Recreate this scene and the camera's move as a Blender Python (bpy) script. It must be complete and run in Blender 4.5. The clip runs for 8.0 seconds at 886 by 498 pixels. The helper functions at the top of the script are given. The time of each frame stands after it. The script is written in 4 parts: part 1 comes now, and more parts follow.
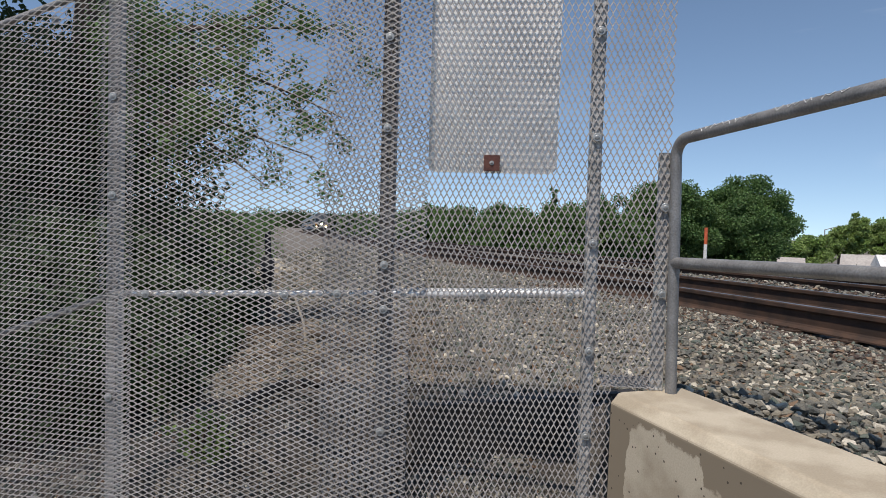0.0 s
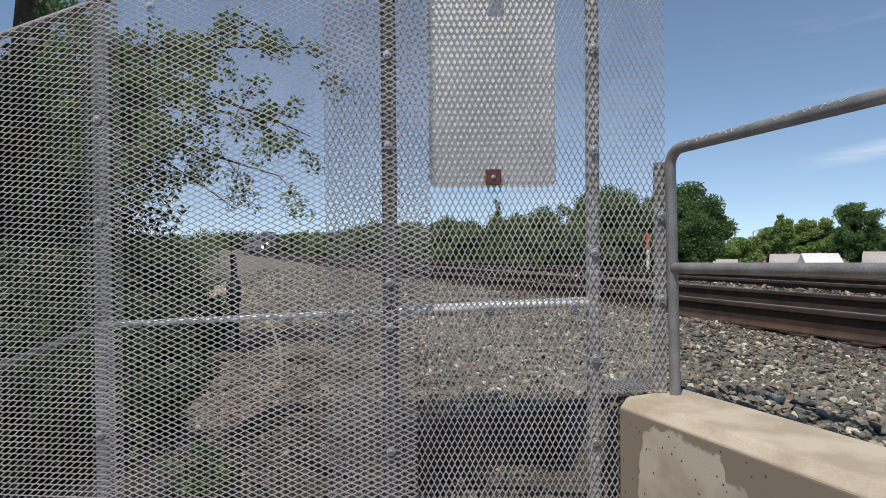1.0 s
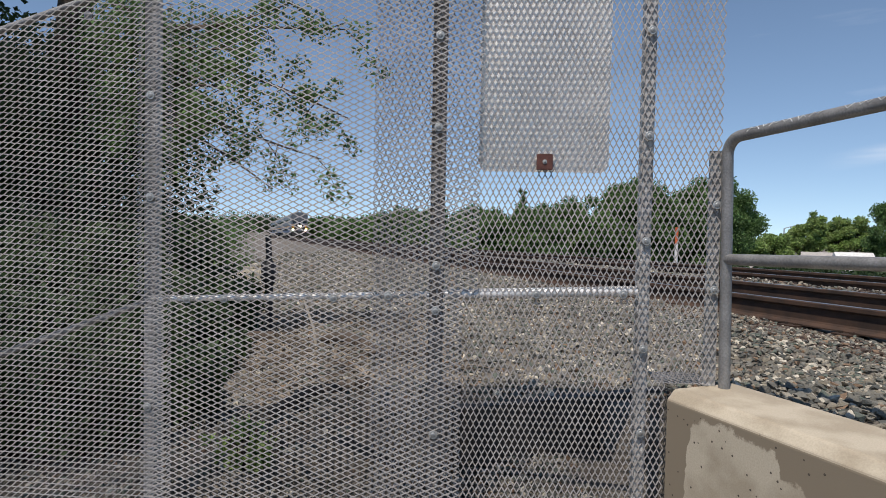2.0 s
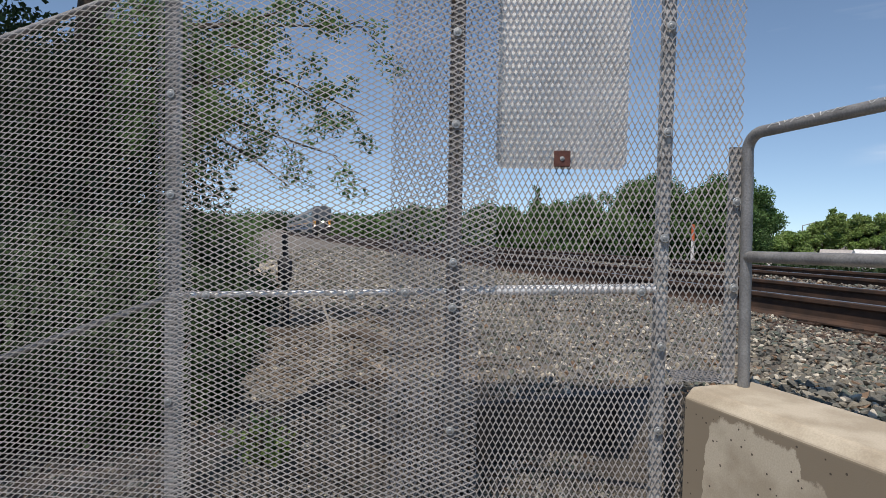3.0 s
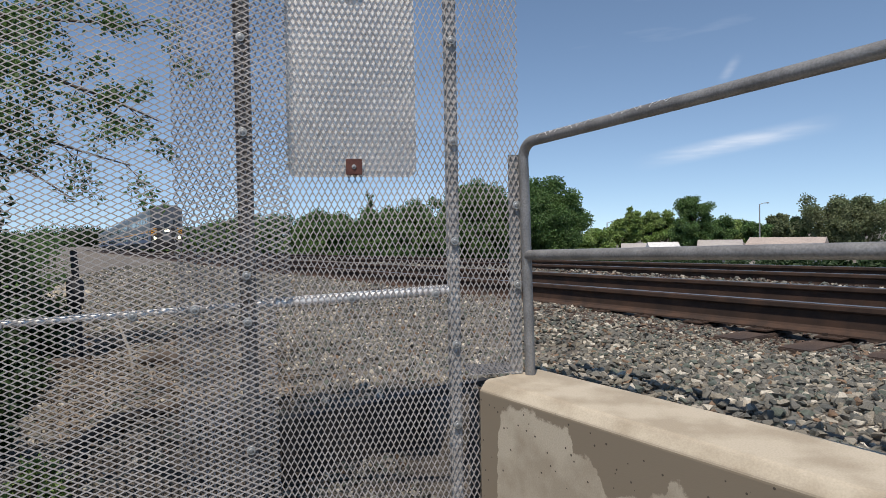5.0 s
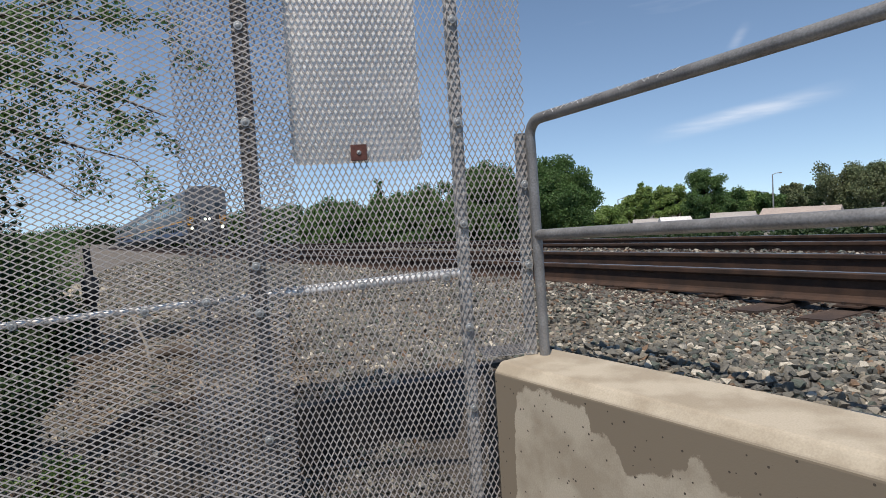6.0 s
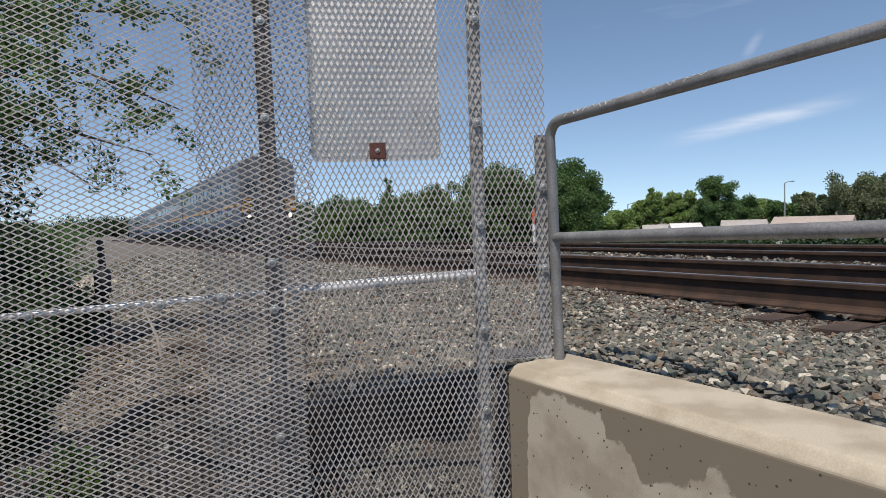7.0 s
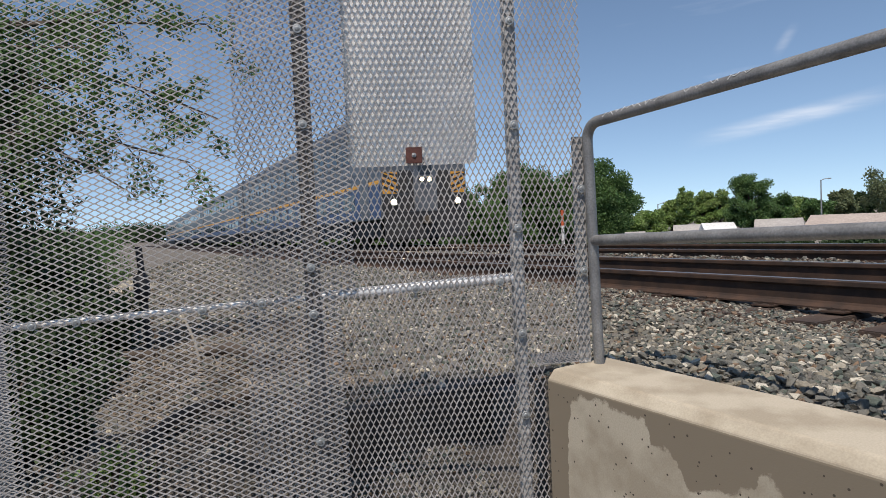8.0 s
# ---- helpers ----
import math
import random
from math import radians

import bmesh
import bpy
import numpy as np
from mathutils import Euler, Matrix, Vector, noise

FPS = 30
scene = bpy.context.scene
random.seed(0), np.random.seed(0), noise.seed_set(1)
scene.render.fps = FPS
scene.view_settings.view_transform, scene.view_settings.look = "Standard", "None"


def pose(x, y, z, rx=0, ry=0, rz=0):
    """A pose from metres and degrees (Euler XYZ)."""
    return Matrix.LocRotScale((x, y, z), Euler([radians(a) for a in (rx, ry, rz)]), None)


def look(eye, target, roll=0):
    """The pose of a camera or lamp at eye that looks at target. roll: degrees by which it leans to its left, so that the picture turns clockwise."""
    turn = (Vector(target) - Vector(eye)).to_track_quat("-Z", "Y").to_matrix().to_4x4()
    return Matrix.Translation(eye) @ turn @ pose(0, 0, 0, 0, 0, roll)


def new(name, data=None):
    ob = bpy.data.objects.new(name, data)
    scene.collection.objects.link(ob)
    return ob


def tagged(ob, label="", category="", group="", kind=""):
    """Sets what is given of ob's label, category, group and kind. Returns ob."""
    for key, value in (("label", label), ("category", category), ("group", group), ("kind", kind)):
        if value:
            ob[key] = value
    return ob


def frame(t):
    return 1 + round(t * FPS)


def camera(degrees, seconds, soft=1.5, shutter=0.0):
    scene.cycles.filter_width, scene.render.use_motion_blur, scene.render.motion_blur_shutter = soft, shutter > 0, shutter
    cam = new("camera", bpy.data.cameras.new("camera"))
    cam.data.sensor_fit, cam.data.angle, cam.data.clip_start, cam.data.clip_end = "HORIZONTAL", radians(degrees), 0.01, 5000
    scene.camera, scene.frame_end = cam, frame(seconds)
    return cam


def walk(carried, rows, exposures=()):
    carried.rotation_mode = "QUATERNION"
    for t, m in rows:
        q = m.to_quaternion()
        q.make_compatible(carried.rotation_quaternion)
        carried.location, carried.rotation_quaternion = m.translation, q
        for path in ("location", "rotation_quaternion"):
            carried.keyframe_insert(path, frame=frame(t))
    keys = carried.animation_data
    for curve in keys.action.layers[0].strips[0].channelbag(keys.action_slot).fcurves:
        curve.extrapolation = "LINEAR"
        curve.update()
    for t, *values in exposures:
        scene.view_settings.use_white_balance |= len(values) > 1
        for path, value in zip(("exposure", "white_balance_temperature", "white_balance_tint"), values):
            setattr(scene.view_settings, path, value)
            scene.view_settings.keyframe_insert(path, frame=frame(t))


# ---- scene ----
cam = camera(71.7, 8.0, soft=0.9)
PATH = [
    (0.0, (0.035, -0.081, 0.65), (-0.159, 1.908, 0.573), 1.7),
    (0.5, (-0.016, -0.102, 0.655), (-0.136, 1.894, 0.687), 1.1),
    (1.0, (-0.214, -0.102, 0.648), (-0.23, 1.898, 0.622), -0.5),
    (1.5, (-0.299, -0.096, 0.626), (-0.281, 1.903, 0.563), 1.7),
    (2.0, (-0.317, -0.084, 0.63), (-0.408, 1.913, 0.564), 1.1),
    (2.2, (-0.322, -0.084, 0.63), (-0.463, 1.909, 0.573), 1.0),
    (3.3, (-0.33, -0.092, 0.628), (-0.458, 1.904, 0.545), 1.3),
    (3.5, (-0.326, -0.094, 0.626), (-0.415, 1.902, 0.542), 1.3),
    (4.0, (-0.263, -0.11, 0.635), (-0.079, 1.88, 0.548), 0.5),
    (4.5, (-0.191, -0.123, 0.638), (0.171, 1.843, 0.597), -0.1),
    (4.7, (-0.18, -0.118, 0.637), (0.199, 1.846, 0.595), -0.4),
    (5.8, (-0.15, -0.09, 0.631), (0.231, 1.871, 0.527), -3.3),
    (6.0, (-0.156, -0.087, 0.631), (0.199, 1.879, 0.525), -3.4),
    (6.5, (-0.194, -0.087, 0.626), (0.086, 1.891, 0.52), -2.2),
    (7.0, (-0.189, -0.064, 0.632), (0.141, 1.906, 0.529), -2.0),
    (7.5, (-0.208, -0.05, 0.627), (0.091, 1.923, 0.489), -2.6),
    (8.0, (-0.227, -0.048, 0.639), (0.015, 1.935, 0.548), -2.7),
]
walk(cam, [(t, look(eye, target, roll)) for t, eye, target, roll in PATH], [(0.0, 0.08, 6780, 12.0), (8.0, 0.08, 6780, 12.0)])

# ---- light ----
SUN_ELEVATION, SUN_AZIMUTH = 63.5, 207.0  # degrees; azimuth clockwise from +y
world = bpy.data.worlds.new("world")
scene.world = world
world.use_nodes = True
wn, wl = world.node_tree.nodes, world.node_tree.links
sky = wn.new("ShaderNodeTexSky")
sky.sky_type, sky.sun_disc, sky.altitude = "NISHITA", False, 2500.0
sky.sun_elevation, sky.sun_rotation = radians(SUN_ELEVATION), radians(SUN_AZIMUTH)
sky.air_density, sky.dust_density, sky.ozone_density = 1.0, 0.0, 3.2
# a clear horizon: the pale haze band of the sky lies lower than the land
sky_at = wn.new("ShaderNodeTexCoord")
sky_map = wn.new("ShaderNodeMapping")
sky_map.inputs["Location"].default_value, sky_map.inputs["Scale"].default_value = (0, 0, 0.06), (1, 1, 0.9)
wl.new(sky_at.outputs["Generated"], sky_map.inputs[0])
wl.new(sky_map.outputs[0], sky.inputs[0])
# thin high cirrus
geo = wn.new("ShaderNodeTexCoord")
wmap = wn.new("ShaderNodeMapping")
wmap.inputs["Rotation"].default_value = (0.0, radians(-14), radians(20))
wmap.inputs["Scale"].default_value = (1.2, 1.2, 9.0)
wnoise = wn.new("ShaderNodeTexNoise")
wnoise.inputs["Scale"].default_value, wnoise.inputs["Detail"].default_value = 1.6, 6.0
wramp = wn.new("ShaderNodeValToRGB")
wramp.color_ramp.elements[0].position, wramp.color_ramp.elements[1].position = 0.66, 1.0
wramp.color_ramp.elements[1].color = (0.35, 0.35, 0.35, 1)
wmix = wn.new("ShaderNodeMixRGB")
wmix.inputs[2].default_value = (9.0, 9.4, 10.0, 1)
wl.new(geo.outputs["Generated"], wmap.inputs[0])
wl.new(wmap.outputs[0], wnoise.inputs["Vector"])
wl.new(wnoise.outputs["Fac"], wramp.inputs[0])
wl.new(wramp.outputs[0], wmix.inputs[0])
wsat = wn.new("ShaderNodeHueSaturation")
wsat.inputs["Saturation"].default_value, wsat.inputs["Hue"].default_value = 0.95, 0.494
wl.new(sky.outputs[0], wsat.inputs["Color"])
wl.new(wsat.outputs[0], wmix.inputs[1])
# one long streak and a short wisp of cirrus
cloud = wmix.outputs[0]
for a, b, half, dense in (((0.486, 0.868, 0.100), (0.690, 0.712, 0.140), 0.017, 0.42), ((0.570, 0.794, 0.205), (0.589, 0.773, 0.245), 0.010, 0.16)):
    a, b = Vector(a).normalized(), Vector(b).normalized()
    across, mid = a.cross(b).normalized(), ((a + b) / 2).normalized()
    reach = mid.angle(b)
    masks = []
    for axis, centre, width in ((across, 0.0, half), ((b - a).normalized(), mid.dot((b - a).normalized()), reach * 1.15)):
        dot = wn.new("ShaderNodeVectorMath")
        dot.operation = "DOT_PRODUCT"
        dot.inputs[1].default_value = axis
        wl.new(geo.outputs["Generated"], dot.inputs[0])
        off = wn.new("ShaderNodeMath")
        off.operation = "SUBTRACT"
        off.inputs[1].default_value = centre
        wl.new(dot.outputs["Value"], off.inputs[0])
        size = wn.new("ShaderNodeMath")
        size.operation = "ABSOLUTE"
        wl.new(off.outputs[0], size.inputs[0])
        fade = wn.new("ShaderNodeMapRange")
        fade.interpolation_type = "SMOOTHSTEP"
        fade.inputs[1].default_value, fade.inputs[2].default_value, fade.inputs[3].default_value, fade.inputs[4].default_value = 0.0, width, 1.0, 0.0
        wl.new(size.outputs[0], fade.inputs[0])
        masks.append(fade.outputs[0])
    streaks = wn.new("ShaderNodeTexNoise")
    streaks.inputs["Scale"].default_value, streaks.inputs["Detail"].default_value = 14.0, 6.0
    wl.new(wmap.outputs[0], streaks.inputs["Vector"])
    tear = wn.new("ShaderNodeMapRange")
    tear.inputs[1].default_value, tear.inputs[2].default_value, tear.inputs[3].default_value, tear.inputs[4].default_value = 0.3, 0.65, 0.35 * dense, dense
    wl.new(streaks.outputs["Fac"], tear.inputs[0])
    fac = tear.outputs[0]
    for mask in masks:
        times = wn.new("ShaderNodeMath")
        times.operation = "MULTIPLY"
        wl.new(fac, times.inputs[0]), wl.new(mask, times.inputs[1])
        fac = times.outputs[0]
    veil = wn.new("ShaderNodeMixRGB")
    veil.inputs[2].default_value = (8.5, 8.6, 8.8, 1)
    wl.new(fac, veil.inputs[0]), wl.new(cloud, veil.inputs[1])
    cloud = veil.outputs[0]
wl.new(cloud, wn["Background"].inputs[0])
wn["Background"].inputs[1].default_value = 0.128
lamp = bpy.data.lights.new("sun", "SUN")
lamp.energy, lamp.angle, lamp.color = 4.1, radians(0.5), (1.0, 0.95, 0.885)
sun = new("sun", lamp)
_a, _e = radians(SUN_AZIMUTH), radians(SUN_ELEVATION)
sun.matrix_world = look((0, 0, 30), (-math.sin(_a) * math.cos(_e), -math.cos(_a) * math.cos(_e), 30 - math.sin(_e)))
scene.view_settings.exposure = 0.0

# ---- the frame of the railway: s along the tracks (away), l across them ----
AZ = radians(20)
U, N = Vector((-math.sin(AZ), math.cos(AZ), 0)), Vector((math.cos(AZ), math.sin(AZ), 0))


GRADE = -0.0138  # the line falls away from the crossing


def fall(s):
    return GRADE * (s - 7.0)


def rail_place(l, s, z=0.0):
    return N * l + U * s + Vector((0, 0, z))


def track_frame(l):
    """As rail_frame at s = 7, tilted with the grade; y runs along the falling rails."""
    return rail_frame(l, 7.0) @ pose(0, 0, 0, math.degrees(math.atan(GRADE)), 0, 0)


def rail_frame(l, s, z=0.0):
    """x across the tracks, y along them, away."""
    return Matrix.Translation(rail_place(l, s, z)) @ pose(0, 0, 0, 0, 0, 20)


# ---- helpers for meshes ----
def mesh_of(name, bm, mats, smooth=False):
    me = bpy.data.meshes.new(name)
    bm.normal_update()
    bm.to_mesh(me)
    bm.free()
    for m in mats if isinstance(mats, (list, tuple)) else [mats]:
        me.materials.append(m)
    if smooth:
        me.shade_smooth()
    return me


def part(name, bm, material, parent=None, label="", smooth=False):
    ob = new(name, mesh_of(name, bm, material, smooth))
    ob.parent = parent
    if label:
        tagged(ob, label)
    return ob


def thing(name, label, category, m=None, group="", kind=""):
    ob = new(name)
    ob.empty_display_size = 0.2
    if m is not None:
        ob.matrix_basis = m
    return tagged(ob, label, category, group, kind)


def box(bm, x0, x1, y0, y1, z0, z1, bevel=0.0, mat=0):
    vs = [bm.verts.new(p) for p in ((x0, y0, z0), (x1, y0, z0), (x1, y1, z0), (x0, y1, z0), (x0, y0, z1), (x1, y0, z1), (x1, y1, z1), (x0, y1, z1))]
    fs = [bm.faces.new([vs[i] for i in q]) for q in ((0, 3, 2, 1), (4, 5, 6, 7), (0, 1, 5, 4), (1, 2, 6, 5), (2, 3, 7, 6), (3, 0, 4, 7))]
    for f in fs:
        f.material_index = mat
    if bevel:
        bmesh.ops.bevel(bm, geom=list({e for f in fs for e in f.edges}), offset=bevel, segments=2, affect="EDGES")


def tube(bm, points, radius, sides=12, cap=True, radii=None):
    """A pipe along points."""
    rings = []
    n = len(points)
    pts = [Vector(p) for p in points]
    for i, p in enumerate(pts):
        d = (pts[min(i + 1, n - 1)] - pts[max(i - 1, 0)]).normalized()
        a = d.orthogonal().normalized() if i == 0 else (prev - d * prev.dot(d)).normalized()
        prev = a
        b = d.cross(a)
        r = radii[i] if radii else radius
        rings.append([bm.verts.new(p + r * (math.cos(k * math.tau / sides) * a + math.sin(k * math.tau / sides) * b)) for k in range(sides)])
    for r0, r1 in zip(rings, rings[1:]):
        for k in range(sides):
            f = bm.faces.new((r0[k], r0[(k + 1) % sides], r1[(k + 1) % sides], r1[k]))
            f.smooth = True
    if cap:
        bm.faces.new([bm.verts.new(v.co) for v in rings[0][::-1]]), bm.faces.new([bm.verts.new(v.co) for v in rings[-1]])


def extrude_profile(bm, profile, y0, y1, smooth=False):
    """Closed profile in (x, z), carried from y0 to y1."""
    a = [bm.verts.new((x, y0, z)) for x, z in profile]
    b = [bm.verts.new((x, y1, z)) for x, z in profile]
    n = len(profile)
    for i in range(n):
        f = bm.faces.new((a[i], a[(i + 1) % n], b[(i + 1) % n], b[i]))
        f.smooth = smooth
    bm.faces.new(a[::-1]), bm.faces.new(b)
    bmesh.ops.recalc_face_normals(bm, faces=bm.faces[:])


def raw_mesh(name, verts, faces, mats, smooth=False, mat_index=None):
    me = bpy.data.meshes.new(name)
    me.from_pydata(verts, [], faces)
    for m in mats if isinstance(mats, (list, tuple)) else [mats]:
        me.materials.append(m)
    if mat_index is not None:
        me.polygons.foreach_set("material_index", mat_index)
    if smooth:
        me.shade_smooth()
    me.update()
    return me


# ---- materials ----
def material(name, color, rough=0.6, metal=0.0, second=None, scale=8.0, fine=60.0, bump=0.15, bump_dist=0.004, spread=(0.35, 0.65), island=0.0, rand=0.0, spec=0.5):
    """Base colour with a second tone at a coarse scale and grain at a fine one."""
    m = bpy.data.materials.new(name)
    m.use_nodes = True
    n, k = m.node_tree.nodes, m.node_tree.links
    p = n["Principled BSDF"]
    p.inputs["Roughness"].default_value, p.inputs["Metallic"].default_value = rough, metal
    p.inputs["Specular IOR Level"].default_value = spec
    tc = n.new("ShaderNodeTexCoord")
    n1, n2 = n.new("ShaderNodeTexNoise"), n.new("ShaderNodeTexNoise")
    n1.inputs["Scale"].default_value, n1.inputs["Detail"].default_value = scale, 5.0
    n2.inputs["Scale"].default_value, n2.inputs["Detail"].default_value = fine, 3.0
    k.new(tc.outputs["Object"], n1.inputs["Vector"]), k.new(tc.outputs["Object"], n2.inputs["Vector"])
    ramp = n.new("ShaderNodeValToRGB")
    ramp.color_ramp.elements[0].position, ramp.color_ramp.elements[1].position = spread
    second = second or tuple(c * 0.7 for c in color)
    ramp.color_ramp.elements[0].color, ramp.color_ramp.elements[1].color = (*color, 1), (*second, 1)
    k.new(n1.outputs["Fac"], ramp.inputs[0])
    grain = n.new("ShaderNodeMapRange")
    grain.inputs[1].default_value, grain.inputs[2].default_value, grain.inputs[3].default_value, grain.inputs[4].default_value = 0.3, 0.7, 0.8, 1.2
    k.new(n2.outputs["Fac"], grain.inputs[0])
    mul = n.new("ShaderNodeMixRGB")
    mul.blend_type = "MULTIPLY"
    mul.inputs[0].default_value = 1.0
    k.new(ramp.outputs[0], mul.inputs[1]), k.new(grain.outputs[0], mul.inputs[2])
    out = mul.outputs[0]
    if island or rand:
        src = n.new("ShaderNodeNewGeometry").outputs["Random Per Island"] if island else n.new("ShaderNodeObjectInfo").outputs["Random"]
        mr = n.new("ShaderNodeMapRange")
        amount = island or rand
        mr.inputs[3].default_value, mr.inputs[4].default_value = 1 - amount, 1 + amount
        k.new(src, mr.inputs[0])
        mm = n.new("ShaderNodeMixRGB")
        mm.blend_type = "MULTIPLY"
        mm.inputs[0].default_value = 1.0
        k.new(out, mm.inputs[1]), k.new(mr.outputs[0], mm.inputs[2])
        out = mm.outputs[0]
    k.new(out, p.inputs["Base Color"])
    b = n.new("ShaderNodeBump")
    b.inputs["Strength"].default_value, b.inputs["Distance"].default_value = bump, bump_dist
    k.new(n2.outputs["Fac"], b.inputs["Height"]), k.new(b.outputs[0], p.inputs["Normal"])
    return m


def glow(name, color, strength):
    m = bpy.data.materials.new(name)
    m.use_nodes = True
    p = m.node_tree.nodes["Principled BSDF"]
    p.inputs["Base Color"].default_value = (*color, 1)
    p.inputs["Emission Color"].default_value, p.inputs["Emission Strength"].default_value = (*color, 1), strength
    return m


def stones_material(name, tones, rough=0.9, rand=False):
    """Each stone has one of several tones."""
    m = material(name, (0.3, 0.3, 0.3), rough, fine=90.0, bump=0.5, bump_dist=0.006)
    n, k = m.node_tree.nodes, m.node_tree.links
    src = n.new("ShaderNodeObjectInfo").outputs["Random"] if rand else n.new("ShaderNodeNewGeometry").outputs["Random Per Island"]
    r = n.new("ShaderNodeValToRGB")
    r.color_ramp.interpolation = "CONSTANT"
    r.color_ramp.elements.remove(r.color_ramp.elements[1])
    for i, (at, c) in enumerate(tones):
        e = r.color_ramp.elements[0] if i == 0 else r.color_ramp.elements.new(at)
        e.color = (*c, 1)
    k.new(src, r.inputs[0])
    mul = [x for x in n if x.bl_idname == "ShaderNodeMixRGB"][0]
    k.new(r.outputs[0], mul.inputs[1])
    return m


POST_STEEL = material("stained_post_steel", (0.52, 0.505, 0.48), 0.5, 0.1, (0.30, 0.285, 0.265), 22, 120, 0.15)
PALE_GALV = material("bright_galvanised_pipe", (0.80, 0.78, 0.75), 0.45, 0.1, (0.62, 0.60, 0.58), 25, 160, 0.1)
GALV_DULL = material("weathered_galvanised_pipe", (0.29, 0.285, 0.275), 0.5, 0.4, (0.20, 0.195, 0.19), 9, 140, 0.12)
STRAND = material("expanded_metal", (0.345, 0.325, 0.31), 0.55, 0.0, (0.25, 0.235, 0.223), 5, 120, 0.1, spec=0.35)
RUST_POST = material("rusty_painted_steel", (0.25, 0.225, 0.20), 0.65, 0.1, (0.14, 0.11, 0.09), 18, 120, 0.2)
SIGN_BACK = material("aluminium_sheet", (0.92, 0.88, 0.82), 0.5, 0.55, (0.86, 0.83, 0.79), 3, 90, 0.02)
RED_PRIMER = material("red_primer_steel", (0.075, 0.022, 0.016), 0.7, 0.0, (0.11, 0.038, 0.026), 30, 150, 0.15)
RAIL_RUST = material("rusty_rail_steel", (0.068, 0.036, 0.022), 0.85, 0.0, (0.032, 0.019, 0.013), 6, 150, 0.25)
RAIL_HEAD = material("worn_rail_head", (0.40, 0.38, 0.37), 0.3, 1.0, (0.30, 0.28, 0.27), 10, 120, 0.03)
TIE = material("weathered_tie_timber", (0.085, 0.056, 0.042), 0.9, 0.0, (0.045, 0.031, 0.025), 7, 60, 0.5, 0.01)
STONE_TONES = [(0.0, (0.14, 0.133, 0.112)), (0.2, (0.22, 0.195, 0.15)), (0.36, (0.085, 0.087, 0.078)), (0.52, (0.16, 0.152, 0.13)), (0.66, (0.33, 0.295, 0.235)), (0.76, (0.105, 0.122, 0.10)), (0.88, (0.19, 0.125, 0.08)), (0.93, (0.50, 0.455, 0.37))]
BALLAST = stones_material("ballast_stone", STONE_TONES)
RUSTY_BALLAST = stones_material("rust_stained_ballast", [(0.0, (0.07, 0.045, 0.034)), (0.35, (0.10, 0.065, 0.046)), (0.6, (0.045, 0.033, 0.027)), (0.8, (0.14, 0.105, 0.08)), (0.95, (0.26, 0.22, 0.18))])
BALLAST_ONE = stones_material("ballast_stone_single", STONE_TONES, rand=True)
GROUND = material("gravel_ground", (0.21, 0.185, 0.155), 0.95, 0.0, (0.10, 0.086, 0.07), 5.0, 55, 1.0, 0.03)
DARK_TIMBER = material("dark_timber_board", (0.045, 0.04, 0.036), 0.8, 0.0, (0.07, 0.06, 0.05), 5, 50, 0.3)
# LEAF_DARK is lowered to carry the shade in and under the large tree
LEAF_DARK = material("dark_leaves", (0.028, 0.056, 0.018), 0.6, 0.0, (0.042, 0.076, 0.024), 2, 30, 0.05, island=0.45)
LEAF = material("green_leaves", (0.075, 0.15, 0.045), 0.6, 0.0, (0.11, 0.19, 0.055), 0.6, 30, 0.05, island=0.4)
LEAF_LIGHT = material("light_green_leaves", (0.19, 0.29, 0.075), 0.6, 0.0, (0.24, 0.32, 0.10), 0.4, 30, 0.05, island=0.35)
LEAF_OLIVE = material("olive_leaves", (0.14, 0.18, 0.085), 0.6, 0.0, (0.18, 0.20, 0.10), 0.4, 30, 0.05, island=0.35)
for _m in (LEAF_DARK, LEAF, LEAF_LIGHT, LEAF_OLIVE):
    _n, _k = _m.node_tree.nodes, _m.node_tree.links
    _p = _n["Principled BSDF"]
    _t, _x = _n.new("ShaderNodeBsdfTranslucent"), _n.new("ShaderNodeMixShader")
    _x.inputs[0].default_value = 0.38
    _k.new(_p.inputs["Base Color"].links[0].from_socket, _t.inputs["Color"])
    _k.new(_p.outputs[0], _x.inputs[1]), _k.new(_t.outputs[0], _x.inputs[2])
    _k.new(_x.outputs[0], _n["Material Output"].inputs[0])
BARK = material("bark", (0.10, 0.075, 0.055), 0.9, 0.0, (0.06, 0.045, 0.035), 12, 80, 0.6, 0.01)

# ---- ground ----
def smooth(a, b, x):
    t = min(1.0, max(0.0, (x - a) / (b - a)))
    return t * t * (3 - 2 * t)


WALL_FRONT, WALL_BACK, WALL_END, WALL_TURN = 1.28, 1.645, 2.10, 4.0
EDGE_S = 2.95  # the board that holds back the ballast


